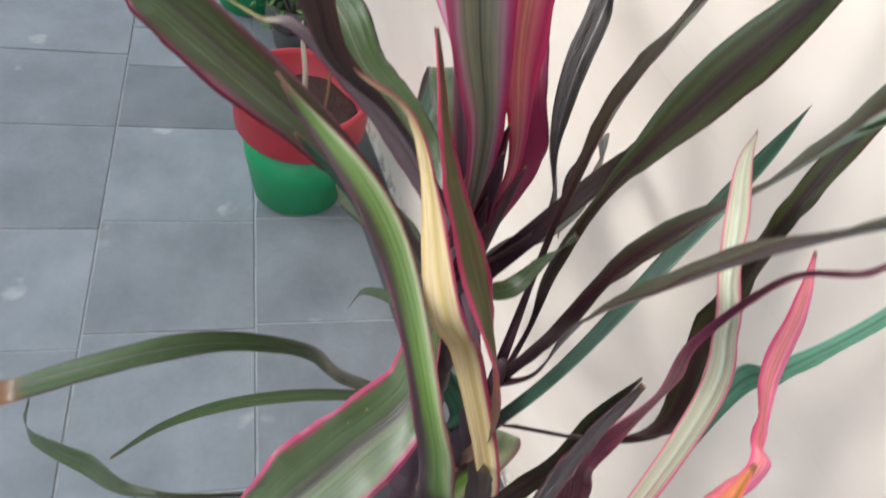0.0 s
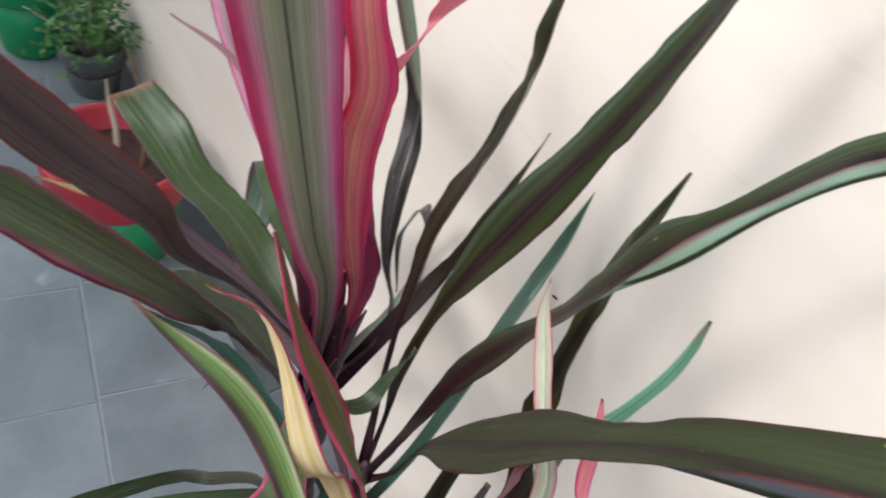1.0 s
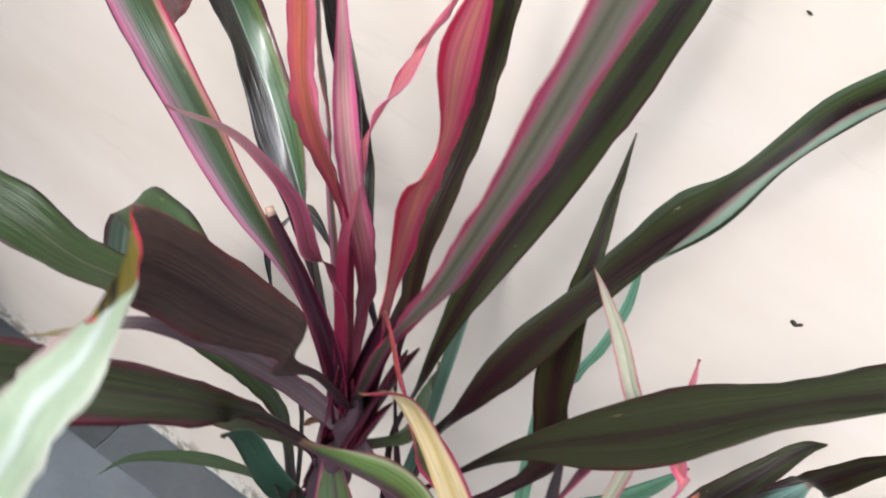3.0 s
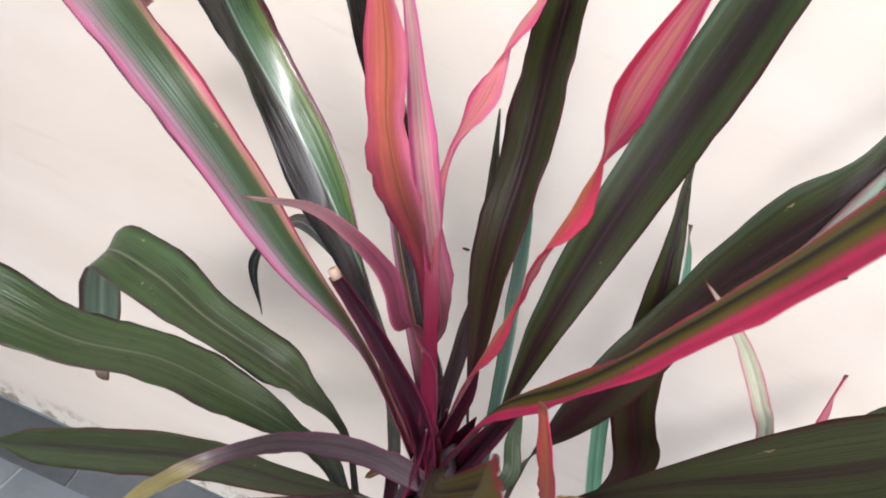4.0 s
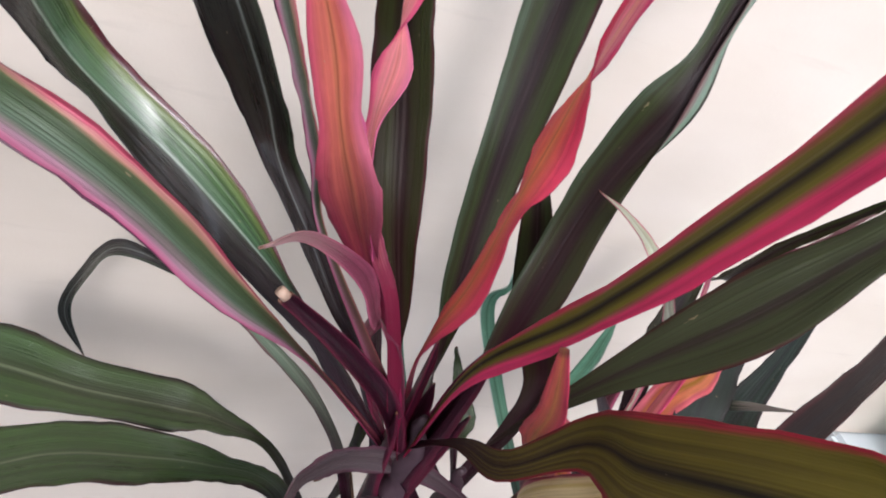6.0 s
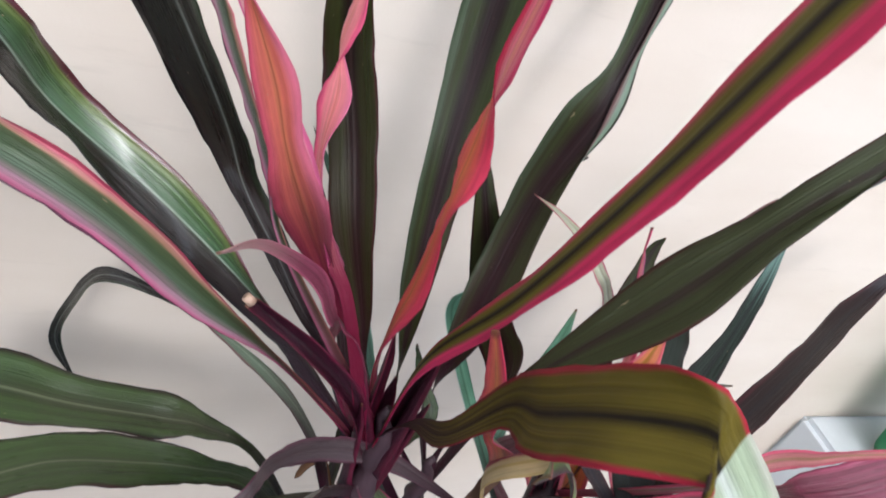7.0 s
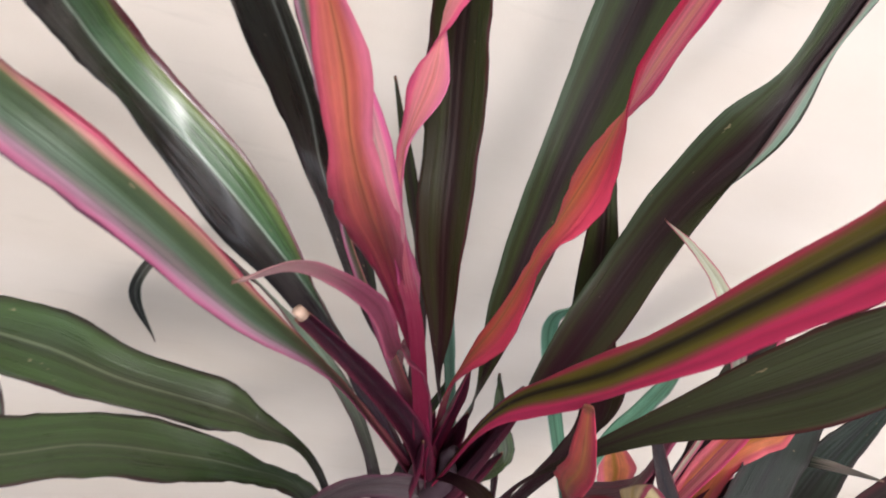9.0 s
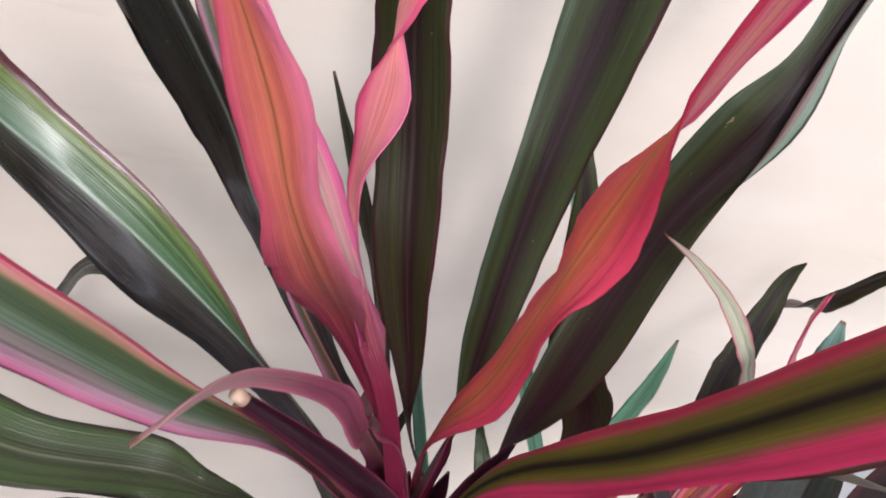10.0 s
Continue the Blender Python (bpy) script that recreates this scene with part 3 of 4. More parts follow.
leaf(plant, PINK_CURL,
     ((0.11, -0.334, 0.9), (0.064, -0.324, 1.034), (0.049, -0.304, 1.061), (0.036, -0.287, 1.09), (0.032, -0.272, 1.12), (0.036, -0.258, 1.149), (0.036, -0.243, 1.175), (0.042, -0.233, 1.202)),
     ((-0.005, -0.001, -0.002), (-0.004, -0.001, -0.001), (-0.004, 0, -0.002), (-0.004, -0.004, 0.002), (-0.001, 0.008, -0.003), (-0.007, 0.008, -0.004), (0.001, -0.01, 0), (0.001, -0.01, 0.003)), ext=0.06, label="small curled pink leaf")
leaf(plant, DARK_GREEN,
     ((0.1792, -0.3132, 0.8271), (0.1249, -0.2718, 0.903), (0.1042, -0.253, 0.9652), (0.0856, -0.2273, 1.0272), (0.0756, -0.1932, 1.0804), (0.0633, -0.1675, 1.1303), (0.0522, -0.1575, 1.1815)),
     ((-0.0009, -0.005, -0.001), (0.0005, -0.0035, 0.0002), (-0.0066, 0.0014, -0.0045), (-0.0136, 0.0074, -0.0072), (-0.0158, 0.0113, -0.0082), (-0.0146, 0.0112, -0.0103), (-0.0102, 0.0059, -0.016)), ext=0.12, fold=0.25, under=UNDER_MINT)
leaf(plant, DARK_PURPLE_MID,
     ((0.181, -0.313, 0.774), (0.147, -0.272, 0.831), (0.145, -0.274, 0.912), (0.14, -0.252, 0.992), (0.144, -0.216, 1.071), (0.153, -0.177, 1.158), (0.16, -0.146, 1.25)),
     ((-0.005, 0, -0.001), (-0.003, 0, -0.001), (-0.002, -0.005, 0), (-0.011, 0.005, -0.001), (-0.019, 0, 0.002), (-0.019, 0.012, -0.003), (-0.016, 0.016, -0.009)), ext=0.12, under=UNDER_MINT)
leaf(plant, UNDER_PINK,
     ((0.114, -0.332, 0.9), (0.104, -0.308, 0.97), (0.099, -0.327, 1.065), (0.095, -0.333, 1.127), (0.096, -0.331, 1.171), (0.088, -0.343, 1.226), (0.088, -0.35, 1.294)),
     ((0.003, 0.004, -0.001), (0.003, 0.003, -0.001), (0, 0.014, -0.001), (0.005, 0.015, -0.003), (-0.001, 0.016, -0.002), (0.009, 0.007, 0), (-0.001, -0.008, -0.001)), ext=0.04, under=CORAL_RED, wave=0.004, label="striped pink leaf, coral red beneath")
leaf(plant, DARK_PURPLE_MID,
     ((0.185, -0.314, 0.836), (0.181, -0.28, 0.878), (0.194, -0.265, 0.976), (0.22, -0.226, 1.07), (0.241, -0.211, 1.142), (0.259, -0.192, 1.188), (0.279, -0.163, 1.234), (0.311, -0.116, 1.263)),
     ((-0.001, -0.008, 0.001), (-0.001, -0.009, 0.001), (-0.013, 0.01, -0.004), (-0.011, 0.016, -0.01), (-0.017, 0.013, -0.004), (-0.012, -0.001, -0.007), (-0.012, 0.004, 0.001), (-0.008, -0.001, 0.01)), ext=0.08, under=UNDER_MINT, roll=(0.30, 0.7), label="dark green leaf with mint underside")
leaf(plant, PALE_FACE,
     ((0.115, -0.335, 0.886), (0.115, -0.336, 0.916), (0.118, -0.345, 1.015), (0.135, -0.376, 1.104), (0.147, -0.408, 1.217), (0.154, -0.439, 1.338)),
     ((0.003, 0.004, 0), (0.003, 0.004, 0), (0.004, 0.009, 0.002), (0.006, 0.015, 0.002), (0.007, 0.019, 0.004), (0.005, 0.022, 0.005)), ext=0.10, under=PINK_MARGIN, label="pale leaf with magenta margins, olive beneath")
leaf(plant, DARK_LEAF,
     ((0.1868, -0.3162, 0.8328), (0.2023, -0.3017, 0.866), (0.232, -0.3206, 0.9774), (0.279, -0.3389, 1.0784), (0.318, -0.3422, 1.1518), (0.3617, -0.3428, 1.2172), (0.4271, -0.3382, 1.2856)),
     ((-0.0039, 0.0039, 0.0001), (-0.0018, 0.0005, -0.0006), (-0.0021, 0.0081, 0.0026), (-0.0059, 0.0248, 0.0055), (-0.0011, 0.0177, 0.0002), (-0.0064, 0.0124, 0.0035), (-0.0081, 0.0108, 0.0038)), ext=0.06, under=UNDER_BLUE, roll=(0.5, 0.7), label="broad dark green leaf with bluish underside")
leaf(plant, GREEN,
     ((0.109, -0.329, 0.722), (0.056, -0.273, 0.797), (0.007, -0.266, 0.835), (-0.026, -0.253, 0.831), (-0.093, -0.251, 0.847), (-0.155, -0.229, 0.841), (-0.208, -0.217, 0.824), (-0.201, -0.23, 0.753), (-0.186, -0.251, 0.684)),
     ((0.003, -0.002, 0.004), (0.003, -0.002, 0.004), (0.003, 0.012, -0.002), (0.004, 0.02, 0.003), (0.005, 0.023, 0.002), (0.005, 0.026, 0.01), (-0.001, 0.025, 0.001), (0.01, 0.016, -0.002), (0.009, -0.003, 0.004)), under=UNDER_MINT)
leaf(plant, GREEN,
     ((0.109, -0.331, 0.725), (0.053, -0.296, 0.792), (0.001, -0.293, 0.817), (-0.05, -0.3, 0.841), (-0.101, -0.312, 0.863), (-0.157, -0.331, 0.87), (-0.22, -0.338, 0.88), (-0.282, -0.351, 0.891)),
     ((0.005, -0.002, 0.006), (0.008, -0.003, 0.01), (0.008, 0.005, 0.013), (-0.003, 0.02, 0.003), (-0.006, 0.023, -0.002), (-0.005, 0.025, -0.004), (-0.003, 0.025, 0.01), (-0.003, 0.024, 0.005)), under=UNDER_MINT)
leaf(plant, PURPLE_GREY,
     ((0.2165, -0.3346, 0.8181), (0.1369, -0.3316, 0.8801), (0.0732, -0.3507, 0.9275), (0.0224, -0.3946, 0.9804), (-0.0014, -0.4361, 1.0188), (-0.019, -0.455, 1.0136), (-0.0294, -0.4863, 1.0303)),
     ((0.001, 0.0006, 0.0029), (0.0021, 0.0026, 0.0075), (0.0043, 0.0036, 0.0097), (0.0014, 0.0037, 0.007), (-0.0015, 0.0024, 0.0028), (-0.0048, 0.002, -0.0019), (-0.0037, -0.0001, -0.0037)), label="greyish purple drooping leaf")
leaf(plant, GREEN_RED_EDGE,
     ((0.118, -0.339, 0.851), (0.069, -0.368, 0.9), (0.038, -0.419, 0.95), (-0.024, -0.491, 0.998)),
     ((0, 0.004, 0.002), (0.01, 0, 0.009), (0.004, 0.008, 0.02), (0.002, 0.013, 0.023)), ext=0.10)
leaf(plant, DUSKY_PINK,
     ((0.112, -0.334, 0.9), (0.08, -0.327, 0.995), (0.06, -0.326, 1.026), (0.046, -0.343, 1.051), (0.028, -0.348, 1.085), (-0.008, -0.365, 1.119), (-0.034, -0.396, 1.138)),
     ((0.004, -0.002, 0.002), (0.003, -0.001, 0.002), (0.001, -0.005, -0.001), (0.001, 0.005, 0.004), (0.003, 0.002, 0.004), (0, 0.001, 0.003), (0, -0.001, 0.001)))
leaf(plant, DARK_GLOSS,
     ((0.112, -0.33, 0.796), (0.086, -0.286, 0.851), (0.057, -0.218, 0.845), (0.018, -0.16, 0.833), (-0.03, -0.111, 0.828), (-0.084, -0.077, 0.817), (-0.11, -0.068, 0.768), (-0.124, -0.062, 0.705), (-0.1, -0.059, 0.627)),
     ((-0.006, -0.002, 0.003), (-0.006, -0.002, 0.003), (-0.007, -0.004, 0.001), (-0.005, -0.004, 0.004), (-0.003, -0.001, 0.007), (0.001, 0.007, 0.004), (-0.002, 0.007, 0.002), (-0.006, 0, 0), (0, -0.001, 0.002)), under=UNDER_MINT)
leaf(plant, DARK_GREEN,
     ((0.193, -0.311, 0.779), (0.268, -0.246, 0.872), (0.239, -0.215, 0.938), (0.217, -0.19, 1.006), (0.198, -0.153, 1.068), (0.181, -0.102, 1.12)),
     ((-0.004, 0.002, -0.007), (-0.01, 0.004, -0.016), (-0.015, 0.007, -0.009), (-0.011, 0.006, -0.006), (-0.006, -0.004, 0.002), (0, -0.002, 0.001)))
leaf(plant, OLIVE_RED_EDGE,
     ((0.113, -0.341, 0.93), (0.098, -0.392, 1.014), (0.09, -0.433, 1.06), (0.098, -0.453, 1.111), (0.085, -0.485, 1.148), (0.074, -0.52, 1.194), (0.079, -0.547, 1.222), (0.083, -0.554, 1.216), (0.087, -0.568, 1.209), (0.086, -0.582, 1.2), (0.087, -0.592, 1.189), (0.085, -0.606, 1.165)),
     ((0.004, 0.002, 0.002), (0.004, 0.002, 0.002), (0.003, 0.005, 0.005), (0.001, 0.008, 0.009), (0.004, 0.012, 0.011), (0.005, 0.011, 0.012), (-0.002, 0.01, 0.013), (0.005, 0.006, 0.011), (0.01, -0.001, 0.005), (0.013, -0.003, 0.004), (0.013, -0.003, 0.004), (0.009, -0.002, 0.003)), under=BROWN_FACE, tip=(0.64, SHEEN_TIP), label="olive leaf with red margin, folded tip coloured as sky glare")
leaf(plant, CREAM,
     ((0.128, -0.335, 0.665), (0.247, -0.333, 0.772), (0.204, -0.361, 0.903), (0.216, -0.399, 0.989), (0.158, -0.408, 1.062), (0.134, -0.437, 1.084)),
     ((0.003, 0.007, 0.002), (0.003, 0.007, 0.002), (0.004, 0.009, 0.002), (0.007, 0.008, 0.002), (0.006, 0, 0.005), (-0.0005, -0.0005, 0.001)), label="cream yellowing leaf")
leaf(plant, STREAKED_GREEN_SHEEN,
     ((0.121, -0.329, 0.63), (0.173, -0.273, 0.704), (0.245, -0.369, 0.787), (0.252, -0.403, 0.912), (0.187, -0.426, 1.021), (0.126, -0.471, 1.075)),
     ((0.005, 0.006, 0.003), (0.011, 0.014, 0.007), (0.006, 0.011, 0.006), (0.008, 0.007, 0.003), (-0.005, 0.007, 0.006), (0.002, -0.002, 0.006)))
leaf(plant, TEAL_MID,
     ((0.183, -0.31, 0.729), (0.17, -0.24, 0.8), (0.135, -0.15, 0.9), (0.11, -0.09, 0.96), (0.085, -0.04, 0.995)),
     ((0.005, 0.003, 0), (0.005, 0.003, 0), (0.006, 0.004, 0), (0.005, 0.004, 0), (0, 0, 0)))
leaf(plant, DARK_GREEN,
     ((0.113, -0.324, 0.851), (0.097, -0.23, 0.94), (0.088, -0.196, 0.967), (0.077, -0.162, 0.994), (0.063, -0.128, 1.02), (0.048, -0.095, 1.046)),
     ((-0.006, -0.004, 0.003), (-0.006, -0.004, 0.003), (-0.002, -0.004, 0.004), (-0.005, -0.002, 0), (-0.003, 0, -0.002), (0, 0.001, -0.001)))
leaf(plant, TEAL_MID,
     ((0.116, -0.329, 0.586), (0.127, -0.278, 0.642), (0.085, -0.334, 0.759), (0.06, -0.382, 0.882), (0.075, -0.45, 0.994)),
     ((0.006, 0.003, 0.004), (0.014, 0.007, 0.008), (0.007, 0.01, 0.006), (0.005, 0.007, 0.003), (-0.001, 0.001, 0)))
leaf(plant, GREEN,
     ((0.111, -0.335, 0.716), (0.076, -0.336, 0.758), (-0.005, -0.321, 0.685), (-0.081, -0.324, 0.6), (-0.129, -0.322, 0.5)),
     ((-0.003, 0, 0.005), (-0.003, 0, 0.005), (-0.003, 0.004, 0.004), (-0.003, 0.002, 0.002), (0, 0, -0.001)))
leaf(plant, GREEN,
     ((0.108, -0.333, 0.492), (0.049, -0.318, 0.554), (0.061, -0.392, 0.664), (0.095, -0.44, 0.777), (0.119, -0.526, 0.849), (0.129, -0.642, 0.846)),
     ((-0.005, 0.003, 0.002), (-0.005, 0.003, 0.002), (-0.005, 0.003, 0.003), (-0.002, 0.004, 0.005), (-0.005, 0.001, 0.007), (-0.01, -0.001, -0.002)))
leaf(plant, DARK_GREEN,
     ((0.183, -0.306, 0.422), (0.169, -0.201, 0.52), (0.178, -0.179, 0.602), (0.175, -0.166, 0.688), (0.182, -0.156, 0.774)),
     ((-0.005, -0.006, 0.002), (-0.008, -0.009, 0.003), (-0.009, -0.005, 0.002), (-0.008, -0.002, 0.001), (-0.002, 0.002, -0.002)))
leaf(plant, GREEN_PINK_EDGE,
     ((0.118, -0.342, 0.866), (0.14, -0.357, 0.842), (0.172, -0.378, 0.802), (0.19, -0.424, 0.778), (0.207, -0.467, 0.758), (0.219, -0.505, 0.735), (0.226, -0.53, 0.712)),
     ((-0.0081, -0.0012, -0.0001), (-0.017, -0.0042, 0.0018), (-0.025, -0.0087, 0.0081), (-0.0292, -0.0122, 0.0145), (-0.0292, -0.0125, 0.0182), (-0.0202, -0.0079, 0.0133), (-0.003, -0.0013, 0.0022)), fold=0.35, label="green leaf with pink margins hanging forward")
leaf(plant, GREEN,
     ((0.114, -0.337, 0.662), (0.11, -0.351, 0.689), (0.046, -0.424, 0.612), (-0.006, -0.498, 0.527), (-0.045, -0.569, 0.434), (-0.068, -0.639, 0.333)),
     ((-0.003, -0.001, 0.004), (-0.003, -0.001, 0.004), (-0.005, 0, 0.004), (-0.006, 0, 0.003), (-0.004, -0.001, 0.002), (-0.002, 0, 0)))
leaf(plant, GREEN,
     ((0.119, -0.357, 0.514), (0.153, -0.558, 0.687), (0.054, -0.635, 0.579), (-0.052, -0.706, 0.469), (-0.169, -0.731, 0.353)),
     ((-0.003, 0.004, -0.003), (-0.003, 0.004, -0.003), (-0.007, 0.004, 0.004), (-0.004, 0, 0.005), (-0.001, 0, 0.002)))
leaf(plant, DARK_LEAF,
     ((0.113, -0.335, 0.802), (0.093, -0.33, 0.833), (0.02, -0.317, 0.782), (-0.053, -0.307, 0.735), (-0.128, -0.307, 0.684), (-0.208, -0.312, 0.632), (-0.252, -0.317, 0.61)),
     ((-0.001, 0.003, 0.003), (-0.001, 0.002, 0.002), (-0.003, 0.008, 0.008), (-0.006, 0.012, 0.012), (-0.008, 0.013, 0.013), (-0.007, 0.011, 0.01), (-0.001, 0.001, 0.001)))
leaf(plant, DRY_LEAF,
     ((0.113, -0.332, 0.803), (0.098, -0.304, 0.843), (0.089, -0.303, 0.838), (0.083, -0.304, 0.833), (0.079, -0.306, 0.826), (0.077, -0.306, 0.819)),
     ((-0.001, 0.004, 0.003), (0, 0.001, 0.001), (-0.001, 0.002, 0.001), (-0.002, 0.002, 0.001), (-0.002, 0.001, 0.001), (0, 0, 0)), fold=0.5, label="dry brown curled leaf scrap")
leaf(young, TEAL_DARK,
     ((0.337, -0.317, 0.79), (0.351, -0.38, 0.856), (0.363, -0.332, 0.9), (0.39, -0.281, 0.947), (0.416, -0.239, 0.981), (0.432, -0.212, 1.003)),
     ((0.008, -0.002, 0.001), (0.014, -0.004, 0.001), (0.022, -0.007, 0), (0.02, -0.008, -0.002), (0.013, -0.005, -0.001), (0.002, -0.001, 0)))
leaf(young, PURPLE_DARK,
     ((0.329, -0.383, 0.876), (0.297, -0.346, 0.907), (0.28, -0.317, 0.927), (0.266, -0.284, 0.952)),
     ((0.0044, 0.0011, 0.0033), (0.0055, 0.0011, 0.0039), (0.005, 0.0006, 0.0028), (0.0022, 0, 0.0011)))
leaf(young, PALE_STRIPE,
     ((0.3311, -0.307, 0.8), (0.3042, -0.2873, 0.9827), (0.2832, -0.283, 1.0312), (0.2661, -0.2815, 1.0515), (0.2443, -0.2739, 1.0722), (0.2221, -0.2622, 1.0861), (0.2062, -0.2447, 1.0891)),
     ((-0.005, -0.004, -0.004), (-0.0051, -0.0036, -0.0047), (-0.0038, -0.0029, -0.0042), (-0.0037, -0.0024, -0.0038), (-0.0032, -0.0039, -0.0028), (-0.0013, -0.0035, -0.001), (-0.0018, 0.0012, 0.0004)), label="pale striped upright leaf")
leaf(young, PINK,
     ((0.336, -0.308, 0.8), (0.342, -0.287, 0.981), (0.33, -0.283, 1.011), (0.312, -0.281, 1.038), (0.3, -0.277, 1.069), (0.289, -0.279, 1.098)),
     ((-0.002, -0.007, -0.001), (-0.002, -0.007, -0.001), (-0.005, 0.003, -0.003), (-0.005, -0.002, 0.001), (-0.002, -0.003, -0.002), (0, -0.001, 0.001)))
leaf(young, DUSKY_PINK,
     ((0.3282, -0.3069, 0.7261), (0.2745, -0.284, 0.8036), (0.2785, -0.3104, 0.8887), (0.2821, -0.2916, 0.9692), (0.2837, -0.3006, 1.0275), (0.3014, -0.3085, 1.1016), (0.3227, -0.3123, 1.1317)),
     ((-0.002, -0.008, -0.001), (-0.0025, -0.0133, -0.0039), (-0.006, -0.0099, -0.0025), (0.0012, -0.0081, -0.0024), (-0.0023, -0.0012, -0.0012), (-0.0017, 0.0016, -0.0008), (0.0002, -0.0023, 0.0028)), ext=0.04, label="dusky pink arching leaf")
leaf(young, TEAL,
     ((0.3261, -0.2942, 0.704), (0.2491, -0.1601, 0.8545), (0.258, -0.1454, 0.9021), (0.2627, -0.1222, 0.9391), (0.2606, -0.0892, 0.9686), (0.2469, -0.0504, 0.9978)),
     ((-0.0071, 0.001, 0.002), (-0.0095, 0.0004, 0.0032), (-0.0061, -0.005, 0.0053), (-0.0052, -0.0007, 0.0019), (-0.0047, -0.0023, 0.0004), (-0.0007, -0.0047, 0.003)), label="pale teal leaf")
leaf(young, ORANGE,
     ((0.3522, -0.3437, 0.7357), (0.3503, -0.3185, 0.8051), (0.349, -0.3001, 0.8619), (0.3468, -0.2905, 0.9251), (0.3504, -0.2995, 0.9727), (0.3436, -0.3004, 1.0191)),
     ((0.0139, -0.006, 0.0005), (0.0103, -0.0088, -0.0001), (0.0107, -0.0116, -0.0018), (0.0085, -0.0112, -0.0063), (0.0106, -0.0037, -0.0051), (0.001, 0.0007, 0)), fold=0.4, label="orange and yellow leaf with pink margins")
leaf(young, TEAL_DARK,
     ((0.339, -0.3161, 0.7999), (0.3713, -0.3711, 0.8747), (0.4204, -0.3169, 0.8857), (0.4708, -0.2705, 0.9008), (0.5229, -0.2298, 0.9317), (0.5675, -0.1882, 0.9754), (0.6037, -0.1473, 1.023)),
     ((-0.001, 0.003, -0.007), (-0.0046, 0.0106, -0.0137), (-0.0125, 0.0151, -0.0058), (-0.0131, 0.0122, 0.0037), (-0.0097, 0.0049, 0.0051), (-0.01, 0.003, 0.004), (-0.0035, -0.0004, 0.002)))
leaf(young, PURPLE_DARK,
     ((0.345, -0.3136, 0.7836), (0.4344, -0.345, 0.8593), (0.5361, -0.2929, 0.8738), (0.6221, -0.2496, 0.9241), (0.7035, -0.2046, 0.9664), (0.7998, -0.1608, 1.0033)),
     ((-0.002, 0.0049, -0.006), (-0.0012, 0.0067, -0.0103), (-0.0059, 0.0167, -0.0075), (-0.0043, 0.015, -0.0141), (-0.0059, 0.0118, -0.0081), (-0.0041, 0.0029, 0.0149)), ext=0.08)
leaf(young, PINK_STRIPE,
     ((0.3371, -0.32, 0.7997), (0.3634, -0.3988, 0.9344), (0.398, -0.3973, 0.9499), (0.4202, -0.4018, 0.9743), (0.4371, -0.4144, 0.9947), (0.4525, -0.4223, 1.0106), (0.4733, -0.4332, 1.0282)),
     ((-0.005, -0.0001, 0.0059), (-0.0084, 0.0002, 0.0056), (-0.0089, -0.0003, 0.0049), (-0.0051, 0.0057, 0.0052), (-0.0019, 0.0016, 0.0084), (-0.0007, 0.001, 0.0057), (0.0007, 0.0025, 0.0023)), ext=0.05)
leaf(young, DUSKY_PINK,
     ((0.35, -0.3177, 0.765), (0.491, -0.3826, 0.8905), (0.528, -0.3913, 0.9029), (0.5616, -0.3974, 0.9192), (0.5956, -0.4001, 0.9381)),
     ((0.005, 0.0041, -0.005), (0.0079, 0.0105, -0.0087), (0.0015, 0.0183, 0.0007), (-0.0023, 0.0195, 0.0078), (-0.0032, 0.0174, 0.0145)), ext=0.08)
leaf(young, CORAL_BROWN,
     ((0.188, -0.322, 0.7), (0.222, -0.338, 0.81), (0.222, -0.347, 0.899), (0.178, -0.36, 0.963), (0.15, -0.382, 1.031), (0.119, -0.392, 1.096)),
     ((-0.0055, 0.0016, -0.0023), (-0.007, 0.0016, -0.0031), (-0.0086, 0.0023, -0.0047), (-0.0039, 0.0101, 0.0008), (-0.0062, 0.0062, -0.0016), (-0.0016, 0.0016, -0.0012)), under=MAGENTA_EDGE, label="coral leaf, green with magenta margin beneath")
leaf(young, GREEN_DRY_TIP,
     ((0.346, -0.302, 0.713), (0.445, -0.226, 0.825), (0.433, -0.258, 0.881), (0.422, -0.296, 0.936), (0.411, -0.337, 0.987)),
     ((0, 0.004, 0.002), (0, 0.0036, 0.0024), (0, 0.0036, 0.0024), (0, 0.0035, 0.0023), (0, 0.0005, 0.0004)), label="narrow green leaf with dried grey tip")
leaf(young, PINK,
     ((0.341, -0.304, 0.778), (0.394, -0.246, 0.854), (0.406, -0.279, 0.82), (0.417, -0.312, 0.787)),
     ((-0.004, 0.001, -0.002), (-0.004, 0.001, -0.002), (-0.004, 0.001, -0.002), (-0.004, 0.001, -0.002)))
leaf(young, PINK,
     ((0.342, -0.303, 0.789), (0.405, -0.238, 0.874), (0.415, -0.275, 0.832), (0.424, -0.312, 0.788)),
     ((-0.005, 0.001, -0.002), (-0.003, 0, -0.001), (-0.002, 0, -0.001), (-0.002, 0, -0.001)))
